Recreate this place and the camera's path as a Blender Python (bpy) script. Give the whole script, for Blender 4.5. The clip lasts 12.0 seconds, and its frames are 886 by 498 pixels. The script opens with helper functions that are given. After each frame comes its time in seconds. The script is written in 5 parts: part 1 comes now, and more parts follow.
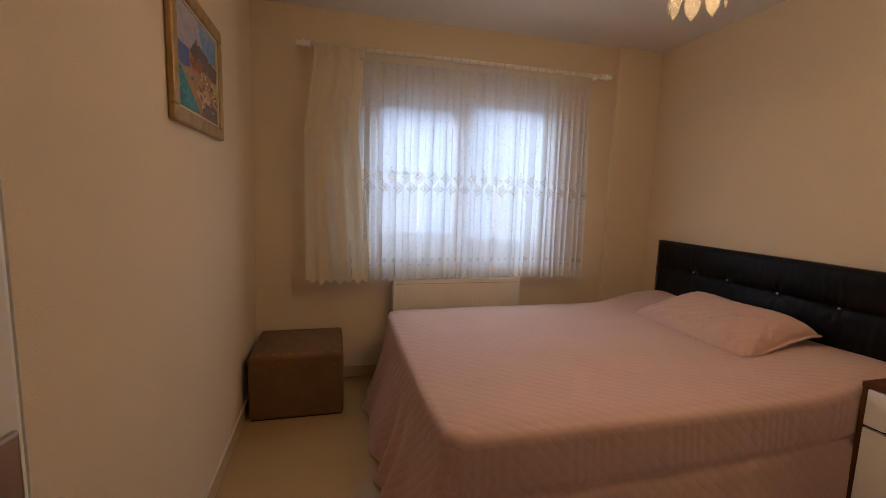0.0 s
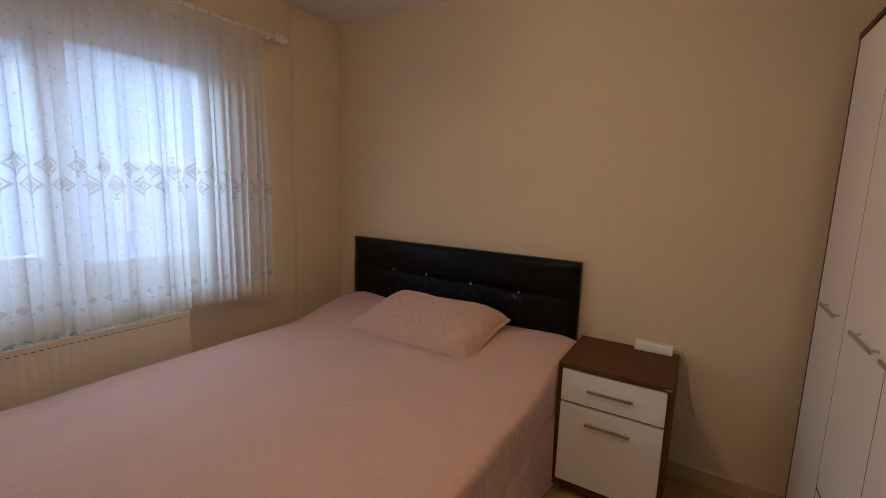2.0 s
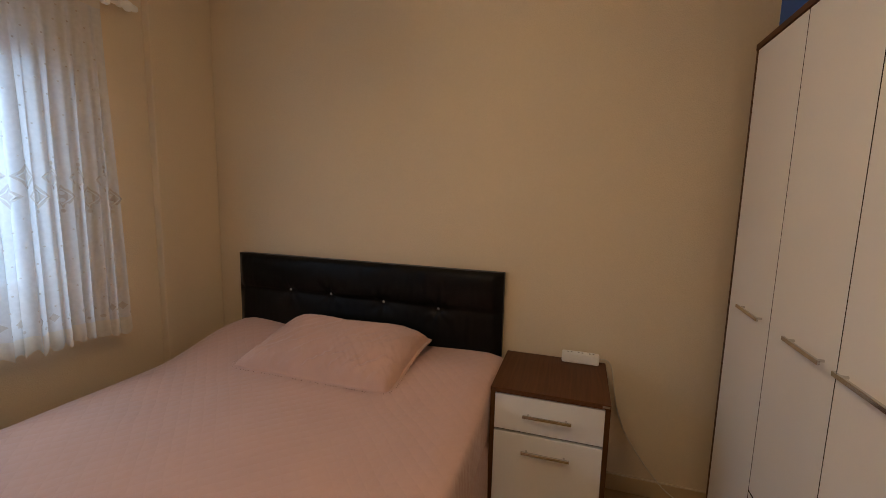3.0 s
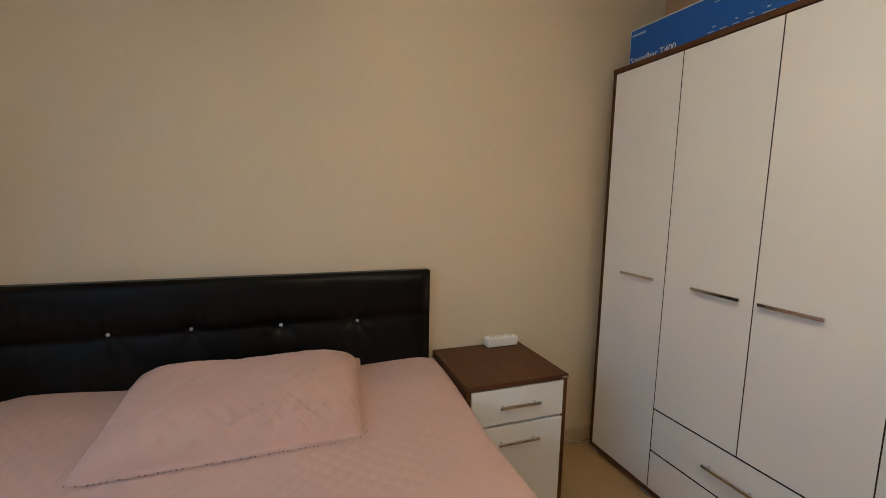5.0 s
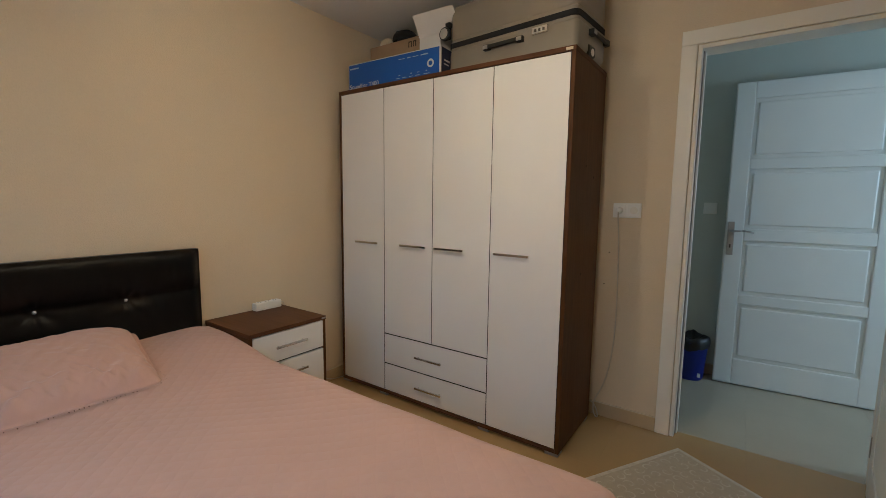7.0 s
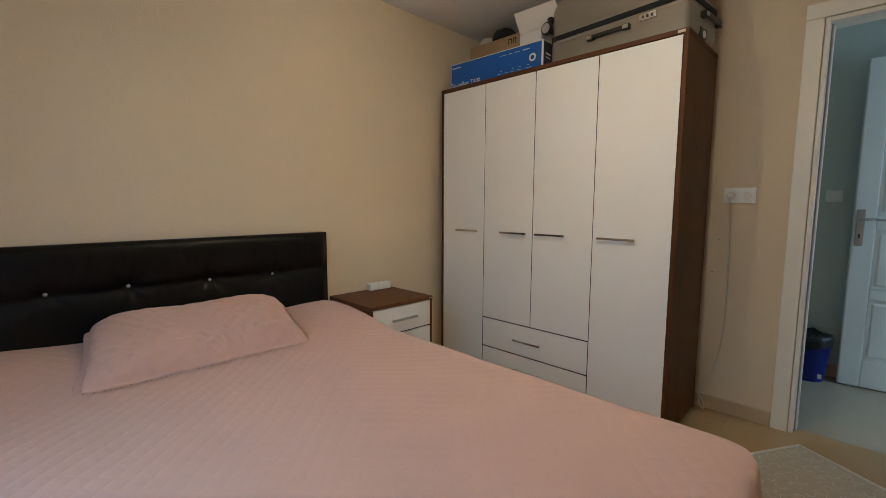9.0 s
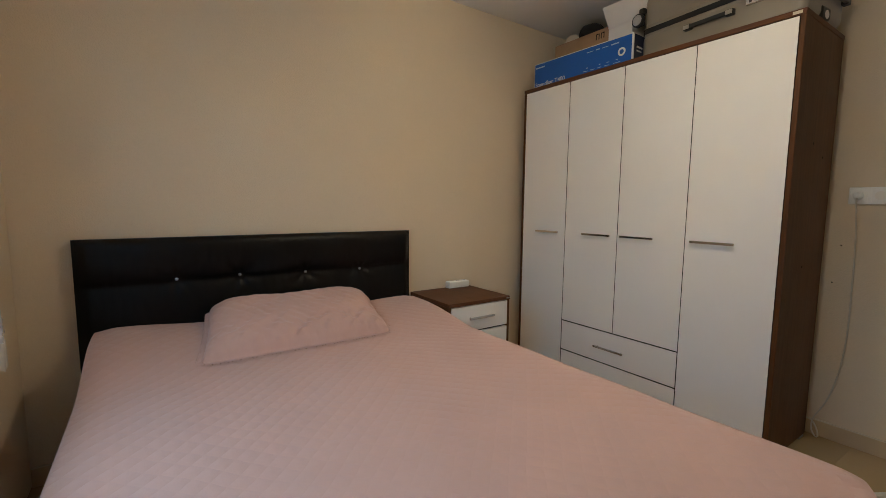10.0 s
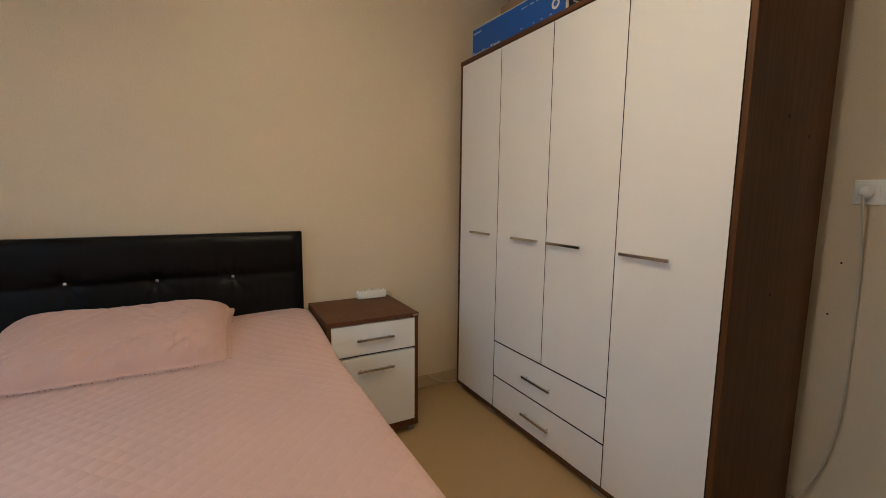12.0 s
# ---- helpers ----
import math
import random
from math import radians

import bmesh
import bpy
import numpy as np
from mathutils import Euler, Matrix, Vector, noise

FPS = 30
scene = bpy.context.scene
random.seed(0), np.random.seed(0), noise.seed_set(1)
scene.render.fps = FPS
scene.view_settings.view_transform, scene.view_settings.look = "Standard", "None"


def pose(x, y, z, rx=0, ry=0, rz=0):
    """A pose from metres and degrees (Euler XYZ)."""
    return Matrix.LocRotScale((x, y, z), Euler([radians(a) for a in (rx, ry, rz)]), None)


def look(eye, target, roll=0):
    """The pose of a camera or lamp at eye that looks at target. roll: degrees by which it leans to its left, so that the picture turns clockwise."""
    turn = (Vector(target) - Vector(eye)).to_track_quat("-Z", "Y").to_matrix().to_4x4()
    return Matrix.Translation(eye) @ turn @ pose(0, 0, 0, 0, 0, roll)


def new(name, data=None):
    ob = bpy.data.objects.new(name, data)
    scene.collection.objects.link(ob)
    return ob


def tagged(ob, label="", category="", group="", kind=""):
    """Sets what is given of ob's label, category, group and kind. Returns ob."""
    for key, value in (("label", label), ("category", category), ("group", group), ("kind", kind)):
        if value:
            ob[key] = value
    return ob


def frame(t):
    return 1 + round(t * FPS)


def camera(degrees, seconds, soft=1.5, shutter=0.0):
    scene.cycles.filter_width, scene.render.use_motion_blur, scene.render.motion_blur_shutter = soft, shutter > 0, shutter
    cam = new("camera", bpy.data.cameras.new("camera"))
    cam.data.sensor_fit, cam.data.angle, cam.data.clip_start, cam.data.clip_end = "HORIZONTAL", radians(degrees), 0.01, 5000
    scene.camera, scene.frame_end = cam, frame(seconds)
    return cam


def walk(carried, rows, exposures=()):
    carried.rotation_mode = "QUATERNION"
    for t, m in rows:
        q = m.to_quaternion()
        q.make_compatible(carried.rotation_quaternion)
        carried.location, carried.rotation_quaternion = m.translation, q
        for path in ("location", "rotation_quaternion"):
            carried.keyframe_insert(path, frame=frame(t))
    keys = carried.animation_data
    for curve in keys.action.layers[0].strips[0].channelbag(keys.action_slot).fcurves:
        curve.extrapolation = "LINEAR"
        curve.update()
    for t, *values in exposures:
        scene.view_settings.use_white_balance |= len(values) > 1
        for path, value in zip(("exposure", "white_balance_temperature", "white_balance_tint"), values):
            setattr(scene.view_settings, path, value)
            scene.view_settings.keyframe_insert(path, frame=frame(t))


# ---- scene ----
cam = camera(92.4, 12.0, 0.6)
PATH = [
    (0, (0.021, -0.032, 1.296), (0.52, 1.889, 1.046), 1.8),
    (0.5, (0.054, 0.186, 1.312), (1.013, 1.922, 1.052), 1.7),
    (1, (0.118, 0.367, 1.328), (1.41, 1.869, 1.056), 1.8),
    (1.5, (0.169, 0.472, 1.344), (1.689, 1.742, 1.065), 1.9),
    (2, (0.238, 0.613, 1.375), (1.924, 1.648, 1.084), 1.8),
    (2.5, (0.328, 0.679, 1.39), (2.135, 1.486, 1.101), 1.8),
    (2.7, (0.377, 0.719, 1.393), (2.22, 1.442, 1.111), 1.6),
    (4.3, (0.62, 1.362, 1.323), (2.606, 1.268, 1.1), 1.2),
    (4.5, (0.638, 1.453, 1.318), (2.607, 1.201, 1.08), 1.3),
    (5, (0.646, 1.715, 1.339), (2.512, 1.04, 1.093), 1.2),
    (5.5, (0.468, 1.904, 1.337), (2.107, 0.784, 1.09), 1.1),
    (6, (0.27, 1.996, 1.336), (1.62, 0.539, 1.099), 0.9),
    (6.5, (0.192, 2.092, 1.311), (1.362, 0.486, 1.084), 0.7),
    (6.7, (0.175, 2.124, 1.292), (1.321, 0.5, 1.067), 0.7),
    (8.5, (0.209, 2.334, 1.195), (1.462, 0.791, 0.982), 0.3),
    (9, (0.215, 2.393, 1.175), (1.619, 0.984, 0.964), 0.2),
    (9.5, (0.189, 2.396, 1.166), (1.742, 1.153, 0.961), 0.2),
    (10, (0.186, 2.415, 1.165), (1.828, 1.29, 0.96), 0.5),
    (10.5, (0.154, 2.399, 1.163), (1.865, 1.384, 0.953), 0.7),
    (11, (0.152, 2.256, 1.16), (1.894, 1.297, 0.946), 0.8),
    (11.5, (0.16, 1.93, 1.202), (1.918, 1.005, 0.961), 0.8),
    (12, (0.179, 1.526, 1.203), (1.922, 0.579, 0.951), 0.6),
]
walk(cam, [(t, look(eye, target, roll)) for t, eye, target, roll in PATH],
     exposures=[(0.0, 2.13, 6800, 27), (0.5, 2.15, 6450, 26), (1.0, 2.15, 6120, 24), (1.5, 2.06, 6100, 24), (2.0, 2.03, 6180, 23), (2.5, 2.03, 6420, 22), (4.5, 2.68, 5400, 9), (5.5, 2.66, 5200, 7), (6.0, 2.70, 5300, 8), (6.5, 2.56, 5400, 9), (9.0, 2.59, 5300, 7), (10.0, 2.55, 5250, 7), (10.5, 2.37, 5350, 8), (11.0, 2.35, 5600, 11), (11.5, 2.58, 5650, 11), (12.0, 2.68, 5450, 9)])

# ---- world, sun, lamps ----
world = bpy.data.worlds.new("sky")
scene.world = world
world.use_nodes = True
wn = world.node_tree
sky = wn.nodes.new("ShaderNodeTexSky")
sky.sky_type, sky.sun_disc = "NISHITA", False
sky.sun_elevation, sky.sun_rotation = radians(55), radians(200)
sky.air_density, sky.dust_density, sky.ozone_density = 0.55, 0.3, 2.0
wn.links.new(sky.outputs[0], wn.nodes["Background"].inputs[0])
wn.nodes["Background"].inputs[1].default_value = 0.05

sun = new("sun", bpy.data.lights.new("sun", "SUN"))
sun.data.energy, sun.data.angle, sun.data.color = 0.85, radians(12), (1.0, 0.97, 0.93)
sun.matrix_world = pose(0, 0, 10, 52, 0, -20)

LAMP = (1.05, 1.20, 2.055)
ARM = 0.24
for k in range(2):
    a = radians(25 + 180 * k)
    bulb_light = new("bulb_light", bpy.data.lights.new("bulb_light", "POINT"))
    bulb_light.data.energy, bulb_light.data.color, bulb_light.data.shadow_soft_size = 1.55, (1.0, 0.75, 0.43), 0.05
    bulb_light.location = (LAMP[0] + ARM * math.cos(a), LAMP[1] + ARM * math.sin(a), LAMP[2] - 0.026)

window_day = new("window_daylight", bpy.data.lights.new("window_daylight", "AREA"))
window_day.data.shape, window_day.data.size, window_day.data.size_y = "RECTANGLE", 4.6, 1.3
window_day.data.energy, window_day.data.color = 46.0, (0.52, 0.78, 1.0)
window_day.matrix_world = look((0.91, 4.2, 2.80), (0.91, 2.8, 1.5))

hall_day = new("hall_daylight", bpy.data.lights.new("hall_daylight", "AREA"))
hall_day.data.shape, hall_day.data.size, hall_day.data.size_y = "RECTANGLE", 0.85, 0.5
hall_day.data.energy, hall_day.data.color = 3.6, (0.69, 0.87, 1.0)
hall_day.matrix_world = look((-2.44, -0.96, 1.68), (0, -1.05, 0.9))


# ---- materials ----
def material(name, base, rough=0.6, metal=0.0, vary=0.06, scale=6.0, fine=0.0, fine_scale=200.0, bump=0.0, bump_scale=150.0, coat=0.0, sheen=0.0, spec=0.5, rvary=0.06):
    """Principled surface with slow tone variation, fine grain and a fine relief, in object metres."""
    m = bpy.data.materials.new(name)
    m.use_nodes = True
    n, l = m.node_tree.nodes, m.node_tree.links
    b = n["Principled BSDF"]
    b.inputs["Roughness"].default_value, b.inputs["Metallic"].default_value = rough, metal
    b.inputs["Coat Weight"].default_value, b.inputs["Sheen Weight"].default_value = coat, sheen
    b.inputs["Specular IOR Level"].default_value = spec
    co = n.new("ShaderNodeTexCoord")
    slow = n.new("ShaderNodeTexNoise")
    slow.inputs["Scale"].default_value, slow.inputs["Detail"].default_value = scale, 4
    l.new(co.outputs["Object"], slow.inputs["Vector"])
    grain = n.new("ShaderNodeTexNoise")
    grain.inputs["Scale"].default_value, grain.inputs["Detail"].default_value = fine_scale, 2
    l.new(co.outputs["Object"], grain.inputs["Vector"])
    mixed = n.new("ShaderNodeMath"); mixed.operation = "MULTIPLY_ADD"
    l.new(grain.outputs["Fac"], mixed.inputs[0]); mixed.inputs[1].default_value = fine
    l.new(slow.outputs["Fac"], mixed.inputs[2])
    ramp = n.new("ShaderNodeMapRange")
    ramp.inputs["From Min"].default_value, ramp.inputs["From Max"].default_value = 0.3, 0.7 + fine
    ramp.inputs["To Min"].default_value, ramp.inputs["To Max"].default_value = 1 - vary, 1 + vary
    l.new(mixed.outputs[0], ramp.inputs["Value"])
    tone = n.new("ShaderNodeMix"); tone.data_type, tone.blend_type = "RGBA", "MULTIPLY"
    tone.inputs[0].default_value = 1.0
    tone.inputs[6].default_value = (*base, 1)
    l.new(ramp.outputs[0], tone.inputs[7])
    l.new(tone.outputs[2], b.inputs["Base Color"])
    rr = n.new("ShaderNodeMapRange")
    rr.inputs["To Min"].default_value, rr.inputs["To Max"].default_value = max(0.02, rough - rvary), min(1, rough + rvary)
    l.new(slow.outputs["Fac"], rr.inputs["Value"]); l.new(rr.outputs[0], b.inputs["Roughness"])
    if bump:
        bn = n.new("ShaderNodeTexNoise"); bn.inputs["Scale"].default_value = bump_scale
        l.new(co.outputs["Object"], bn.inputs["Vector"])
        bp = n.new("ShaderNodeBump"); bp.inputs["Strength"].default_value, bp.inputs["Distance"].default_value = bump, 0.004
        l.new(bn.outputs["Fac"], bp.inputs["Height"]); l.new(bp.outputs[0], b.inputs["Normal"])
    return m


def wood(name, dark, light, axis=(40.0, 40.0, 2.0), rough=0.42):
    m = material(name, light, rough, vary=0.03, spec=0.15)
    n, l = m.node_tree.nodes, m.node_tree.links
    b = n["Principled BSDF"]
    co, mp = n.new("ShaderNodeTexCoord"), n.new("ShaderNodeMapping")
    mp.inputs["Scale"].default_value = axis
    l.new(co.outputs["Object"], mp.inputs["Vector"])
    nz = n.new("ShaderNodeTexNoise"); nz.inputs["Scale"].default_value, nz.inputs["Detail"].default_value, nz.inputs["Distortion"].default_value = 2.0, 6, 0.6
    l.new(mp.outputs[0], nz.inputs["Vector"])
    cr = n.new("ShaderNodeValToRGB")
    cr.color_ramp.elements[0].position, cr.color_ramp.elements[0].color = 0.35, (*dark, 1)
    cr.color_ramp.elements[1].position, cr.color_ramp.elements[1].color = 0.68, (*light, 1)
    l.new(nz.outputs["Fac"], cr.inputs["Fac"]); l.new(cr.outputs[0], b.inputs["Base Color"])
    return m


def quilt():
    """Pink quilted cotton: diagonal stitched diamonds, puffed between the seams, with creases."""
    m = material("quilted_pink_cotton", (0.60, 0.38, 0.305), 0.85, vary=0.05, scale=5, fine=0.25, fine_scale=350, sheen=0.25)
    n, l = m.node_tree.nodes, m.node_tree.links
    b = n["Principled BSDF"]
    uv = n.new("ShaderNodeUVMap"); uv.uv_map = "cloth"
    wob = n.new("ShaderNodeTexNoise"); wob.inputs["Scale"].default_value = 5
    l.new(uv.outputs[0], wob.inputs["Vector"])
    sep = n.new("ShaderNodeSeparateXYZ"); l.new(uv.outputs[0], sep.inputs[0])

    def op(kind, a, c):
        q = n.new("ShaderNodeMath"); q.operation = kind
        for i, v in enumerate((a, c)):
            if isinstance(v, (int, float)):
                q.inputs[i].default_value = v
            elif v is not None:
                l.new(v, q.inputs[i])
        return q.outputs[0]
    wv = op("MULTIPLY", wob.outputs["Fac"], 0.035)
    s = op("ADD", op("ADD", sep.outputs[0], sep.outputs[1]), wv)
    d = op("ADD", op("SUBTRACT", sep.outputs[0], sep.outputs[1]), wv)
    k = math.pi / 0.060
    hs = op("POWER", op("ABSOLUTE", op("SINE", op("MULTIPLY", s, k), 0), 0), 0.8)
    hd = op("POWER", op("ABSOLUTE", op("SINE", op("MULTIPLY", d, k), 0), 0), 0.8)
    puff = op("MULTIPLY", hs, hd)
    cre = n.new("ShaderNodeTexNoise"); cre.inputs["Scale"].default_value, cre.inputs["Detail"].default_value = 45, 5
    l.new(uv.outputs[0], cre.inputs["Vector"])
    big = n.new("ShaderNodeTexNoise"); big.inputs["Scale"].default_value, big.inputs["Detail"].default_value = 6, 3
    l.new(uv.outputs[0], big.inputs["Vector"])
    h = op("ADD", op("ADD", op("MULTIPLY", puff, 1.35), op("MULTIPLY", cre.outputs["Fac"], 0.7)), op("MULTIPLY", big.outputs["Fac"], 2.6))
    bp = n.new("ShaderNodeBump"); bp.inputs["Strength"].default_value, bp.inputs["Distance"].default_value = 0.24, 0.005
    l.new(h, bp.inputs["Height"]); l.new(bp.outputs[0], b.inputs["Normal"])
    return m


def sheer(name, base, clear, through_share=0.55):
    """Woven curtain: part of the light goes straight through, part is scattered."""
    m = bpy.data.materials.new(name); m.use_nodes = True
    n, l = m.node_tree.nodes, m.node_tree.links
    n.remove(n["Principled BSDF"])
    di, tl, tp = n.new("ShaderNodeBsdfDiffuse"), n.new("ShaderNodeBsdfTranslucent"), n.new("ShaderNodeBsdfTransparent")
    di.inputs[0].default_value = tl.inputs[0].default_value = (*base, 1)
    half, mix = n.new("ShaderNodeMixShader"), n.new("ShaderNodeMixShader")
    half.inputs[0].default_value = through_share
    l.new(di.outputs[0], half.inputs[1]); l.new(tl.outputs[0], half.inputs[2])
    co, nz, mr = n.new("ShaderNodeTexCoord"), n.new("ShaderNodeTexNoise"), n.new("ShaderNodeMapRange")
    nz.inputs["Scale"].default_value, nz.inputs["Detail"].default_value = 60, 3
    l.new(co.outputs["Object"], nz.inputs["Vector"]); l.new(nz.outputs["Fac"], mr.inputs["Value"])
    mr.inputs["To Min"].default_value, mr.inputs["To Max"].default_value = clear - 0.08, clear + 0.08
    l.new(mr.outputs[0], mix.inputs[0])
    l.new(half.outputs[0], mix.inputs[1]); l.new(tp.outputs[0], mix.inputs[2])
    l.new(mix.outputs[0], n["Material Output"].inputs[0])
    return m


def clear_glass(name, tint=(0.97, 0.99, 0.98)):
    m = bpy.data.materials.new(name); m.use_nodes = True
    n, l = m.node_tree.nodes, m.node_tree.links
    n.remove(n["Principled BSDF"])
    tp, gl, fr, mix = n.new("ShaderNodeBsdfTransparent"), n.new("ShaderNodeBsdfGlossy"), n.new("ShaderNodeFresnel"), n.new("ShaderNodeMixShader")
    tp.inputs[0].default_value = (*tint, 1)
    gl.inputs["Roughness"].default_value = 0.02
    fr.inputs[0].default_value = 1.5
    l.new(fr.outputs[0], mix.inputs[0]); l.new(tp.outputs[0], mix.inputs[1]); l.new(gl.outputs[0], mix.inputs[2])
    l.new(mix.outputs[0], n["Material Output"].inputs[0])
    return m


def glow(name, colour, power):
    m = bpy.data.materials.new(name); m.use_nodes = True
    b = m.node_tree.nodes["Principled BSDF"]
    b.inputs["Base Color"].default_value = (*colour, 1)
    b.inputs["Emission Color"].default_value, b.inputs["Emission Strength"].default_value = (*colour, 1), power
    return m


M_WALL = material("beige_wall_paint", (0.71, 0.585, 0.41), 0.8, vary=0.05, scale=1.6, fine=0.5, fine_scale=130, bump=0.4, bump_scale=190)
M_HALLWALL = material("pale_hall_paint", (0.58, 0.60, 0.53), 0.75, vary=0.03, scale=1.6, bump=0.2, bump_scale=240)
M_CEIL = material("white_ceiling_paint", (0.72, 0.69, 0.64), 0.9, vary=0.02, scale=2, bump=0.15)
M_TILE = material("beige_ceramic_tile", (0.43, 0.29, 0.135), 0.2, vary=0.025, scale=7, fine=0.3, fine_scale=60, spec=0.4, rvary=0.008)
M_HALLTILE = material("pale_hall_tile", (0.40, 0.345, 0.25), 0.16, vary=0.05, scale=3, fine=0.3, fine_scale=40, spec=0.5, rvary=0.02)
M_GROUT = material("grout", (0.44, 0.305, 0.148), 0.3)
M_SKIRT = material("skirting_tile", (0.55, 0.405, 0.235), 0.35, vary=0.06)
M_CAULK = material("white_caulk", (0.66, 0.56, 0.40), 0.7)
M_DOORPAINT = material("white_door_lacquer", (0.78, 0.77, 0.72), 0.35, vary=0.02, scale=3, bump=0.05, bump_scale=90)
M_CASING = material("cream_door_casing", (0.84, 0.80, 0.70), 0.4, vary=0.03, scale=4, fine=0.2, fine_scale=120)
M_LAM = material("white_laminate", (0.84, 0.82, 0.785), 0.5, vary=0.02, scale=3, fine=0.15, fine_scale=220, bump=0.04, bump_scale=320)
def upright_grain(m, amount):
    """Fine vertical embossed grain, added to the relief of a laminate."""
    n, l = m.node_tree.nodes, m.node_tree.links
    co, mp, nz, bp = n.new("ShaderNodeTexCoord"), n.new("ShaderNodeMapping"), n.new("ShaderNodeTexNoise"), n.new("ShaderNodeBump")
    mp.inputs["Scale"].default_value = (190, 190, 5)
    nz.inputs["Scale"].default_value, nz.inputs["Detail"].default_value = 1.0, 4
    bp.inputs["Strength"].default_value, bp.inputs["Distance"].default_value = amount, 0.002
    l.new(co.outputs["Object"], mp.inputs["Vector"]); l.new(mp.outputs[0], nz.inputs["Vector"])
    l.new(nz.outputs["Fac"], bp.inputs["Height"]); l.new(bp.outputs[0], n["Principled BSDF"].inputs["Normal"])


upright_grain(M_LAM, 0.16)
M_WOOD = wood("walnut_laminate_upright", (0.080, 0.032, 0.0095), (0.118, 0.048, 0.014), rough=0.5)
M_WOODTOP = wood("walnut_laminate_flat", (0.094, 0.038, 0.016), (0.124, 0.051, 0.022), (2.0, 40.0, 40.0), 0.5)
M_DARK = material("dark_gap", (0.02, 0.012, 0.008), 0.9)
M_CHROME = material("brushed_chrome", (0.62, 0.61, 0.59), 0.16, 1.0, vary=0.05, scale=30)
M_STEEL = material("satin_nickel", (0.45, 0.42, 0.38), 0.35, 1.0, vary=0.05)
M_LEATHER = material("black_faux_leather", (0.004, 0.0036, 0.0033), 0.33, vary=0.2, scale=5, bump=0.18, bump_scale=420, spec=0.19)
M_QUILT = quilt()
M_STUD = material("clear_crystal", (0.9, 0.9, 0.9), 0.15, 0.6, vary=0.02)
M_PIPING = material("brown_edge_stitching", (0.22, 0.13, 0.10), 0.9)
M_SHEER = sheer("ecru_sheer", (0.89, 0.895, 0.90), 0.32, 0.70)
M_DRAPE = sheer("cream_drape_cloth", (0.91, 0.83, 0.66), 0.11, 0.58)
M_EMB = sheer("beige_embroidery", (0.72, 0.66, 0.58), 0.30, 0.68)
M_LACE = sheer("cream_lace", (0.82, 0.77, 0.67), 0.22, 0.6)
M_PVC = material("white_upvc", (0.86, 0.86, 0.86), 0.35, vary=0.02)
M_GLASS = clear_glass("window_glass")
M_SLOT = material("brown_slot_shade", (0.16, 0.08, 0.05), 0.8)
M_RAD = material("white_radiator_enamel", (0.76, 0.72, 0.64), 0.35, vary=0.02)
M_VELVET = material("brown_velvet", (0.150, 0.070, 0.019), 0.85, vary=0.3, scale=9, fine=0.4, fine_scale=180, sheen=0.1, bump=0.3, bump_scale=300)
M_SEQUIN = material("gold_sequin", (0.8, 0.6, 0.35), 0.25, 1.0)
M_GOLD = material("gilt_frame_wood", (0.42, 0.27, 0.10), 0.42, 0.35, vary=0.2, scale=25, bump=0.3, bump_scale=120)
M_MAT = material("cream_mount_board", (0.66, 0.58, 0.42), 0.9)
M_WHITEPL = material("white_plastic", (0.87, 0.85, 0.79), 0.4, vary=0.01)
M_CORD = material("pale_cord_plastic", (0.62, 0.55, 0.44), 0.5)
M_BLACKPL = material("black_plastic", (0.015, 0.015, 0.015), 0.4)
M_GUN = material("gunmetal", (0.12, 0.11, 0.10), 0.3, 1.0)
M_DISC = material("pale_wheel_disc", (0.42, 0.40, 0.36), 0.35)
M_PRINT = material("pale_blue_print", (0.45, 0.52, 0.62), 0.6)
M_GREYPL = material("grey_plastic", (0.30, 0.28, 0.26), 0.5)
M_BLUEBOX = material("blue_printed_card", (0.010, 0.10, 0.42), 0.45, vary=0.04, scale=5)
M_NAVYBOX = material("navy_printed_card", (0.012, 0.02, 0.06), 0.5)
M_WHITECARD = material("white_card", (0.74, 0.70, 0.64), 0.7, vary=0.03)
M_KRAFT = material("kraft_cardboard", (0.36, 0.23, 0.12), 0.85, vary=0.08, scale=12, bump=0.15)
M_CASE = material("champagne_grey_suitcase", (0.255, 0.22, 0.17), 0.34, vary=0.05, scale=6, bump=0.08, bump_scale=300)
M_BLACKCLOTH = material("black_cloth", (0.012, 0.012, 0.014), 0.9, vary=0.2)
M_CREAMCLOTH = material("cream_cloth", (0.66, 0.58, 0.44), 0.9, vary=0.1)
M_RUG = material("cream_grey_rug_pile", (0.52, 0.455, 0.36), 0.95, vary=0.12, scale=40, fine=0.5, fine_scale=300, bump=0.5, bump_scale=400)
M_RUGLIGHT = material("white_rug_pattern", (0.62, 0.57, 0.49), 0.95, vary=0.1, scale=60, bump=0.5, bump_scale=400)
M_BLUEBIN = material("blue_bin_plastic", (0.008, 0.018, 0.22), 0.4, vary=0.05)
M_BAG = material("black_bin_liner", (0.008, 0.008, 0.009), 0.35)
M_CRYSTAL = sheer("pale_amber_glass", (0.13, 0.115, 0.085), 0.50)
M_BRASS = material("polished_brass", (0.65, 0.43, 0.17), 0.22, 1.0)
M_BULB = glow("lit_bulb", (1.0, 0.76, 0.45), 14.0)
# pale render whose colour holds the blue cast of the outdoor daylight
M_RENDER = material("daylight_blue_render", (0.44, 0.58, 0.76), 0.9, vary=0.06, scale=1.0, bump=0.3, bump_scale=40)
M_ROOF = material("grey_roof_tiles", (0.55, 0.57, 0.60), 0.8, vary=0.15, scale=3)
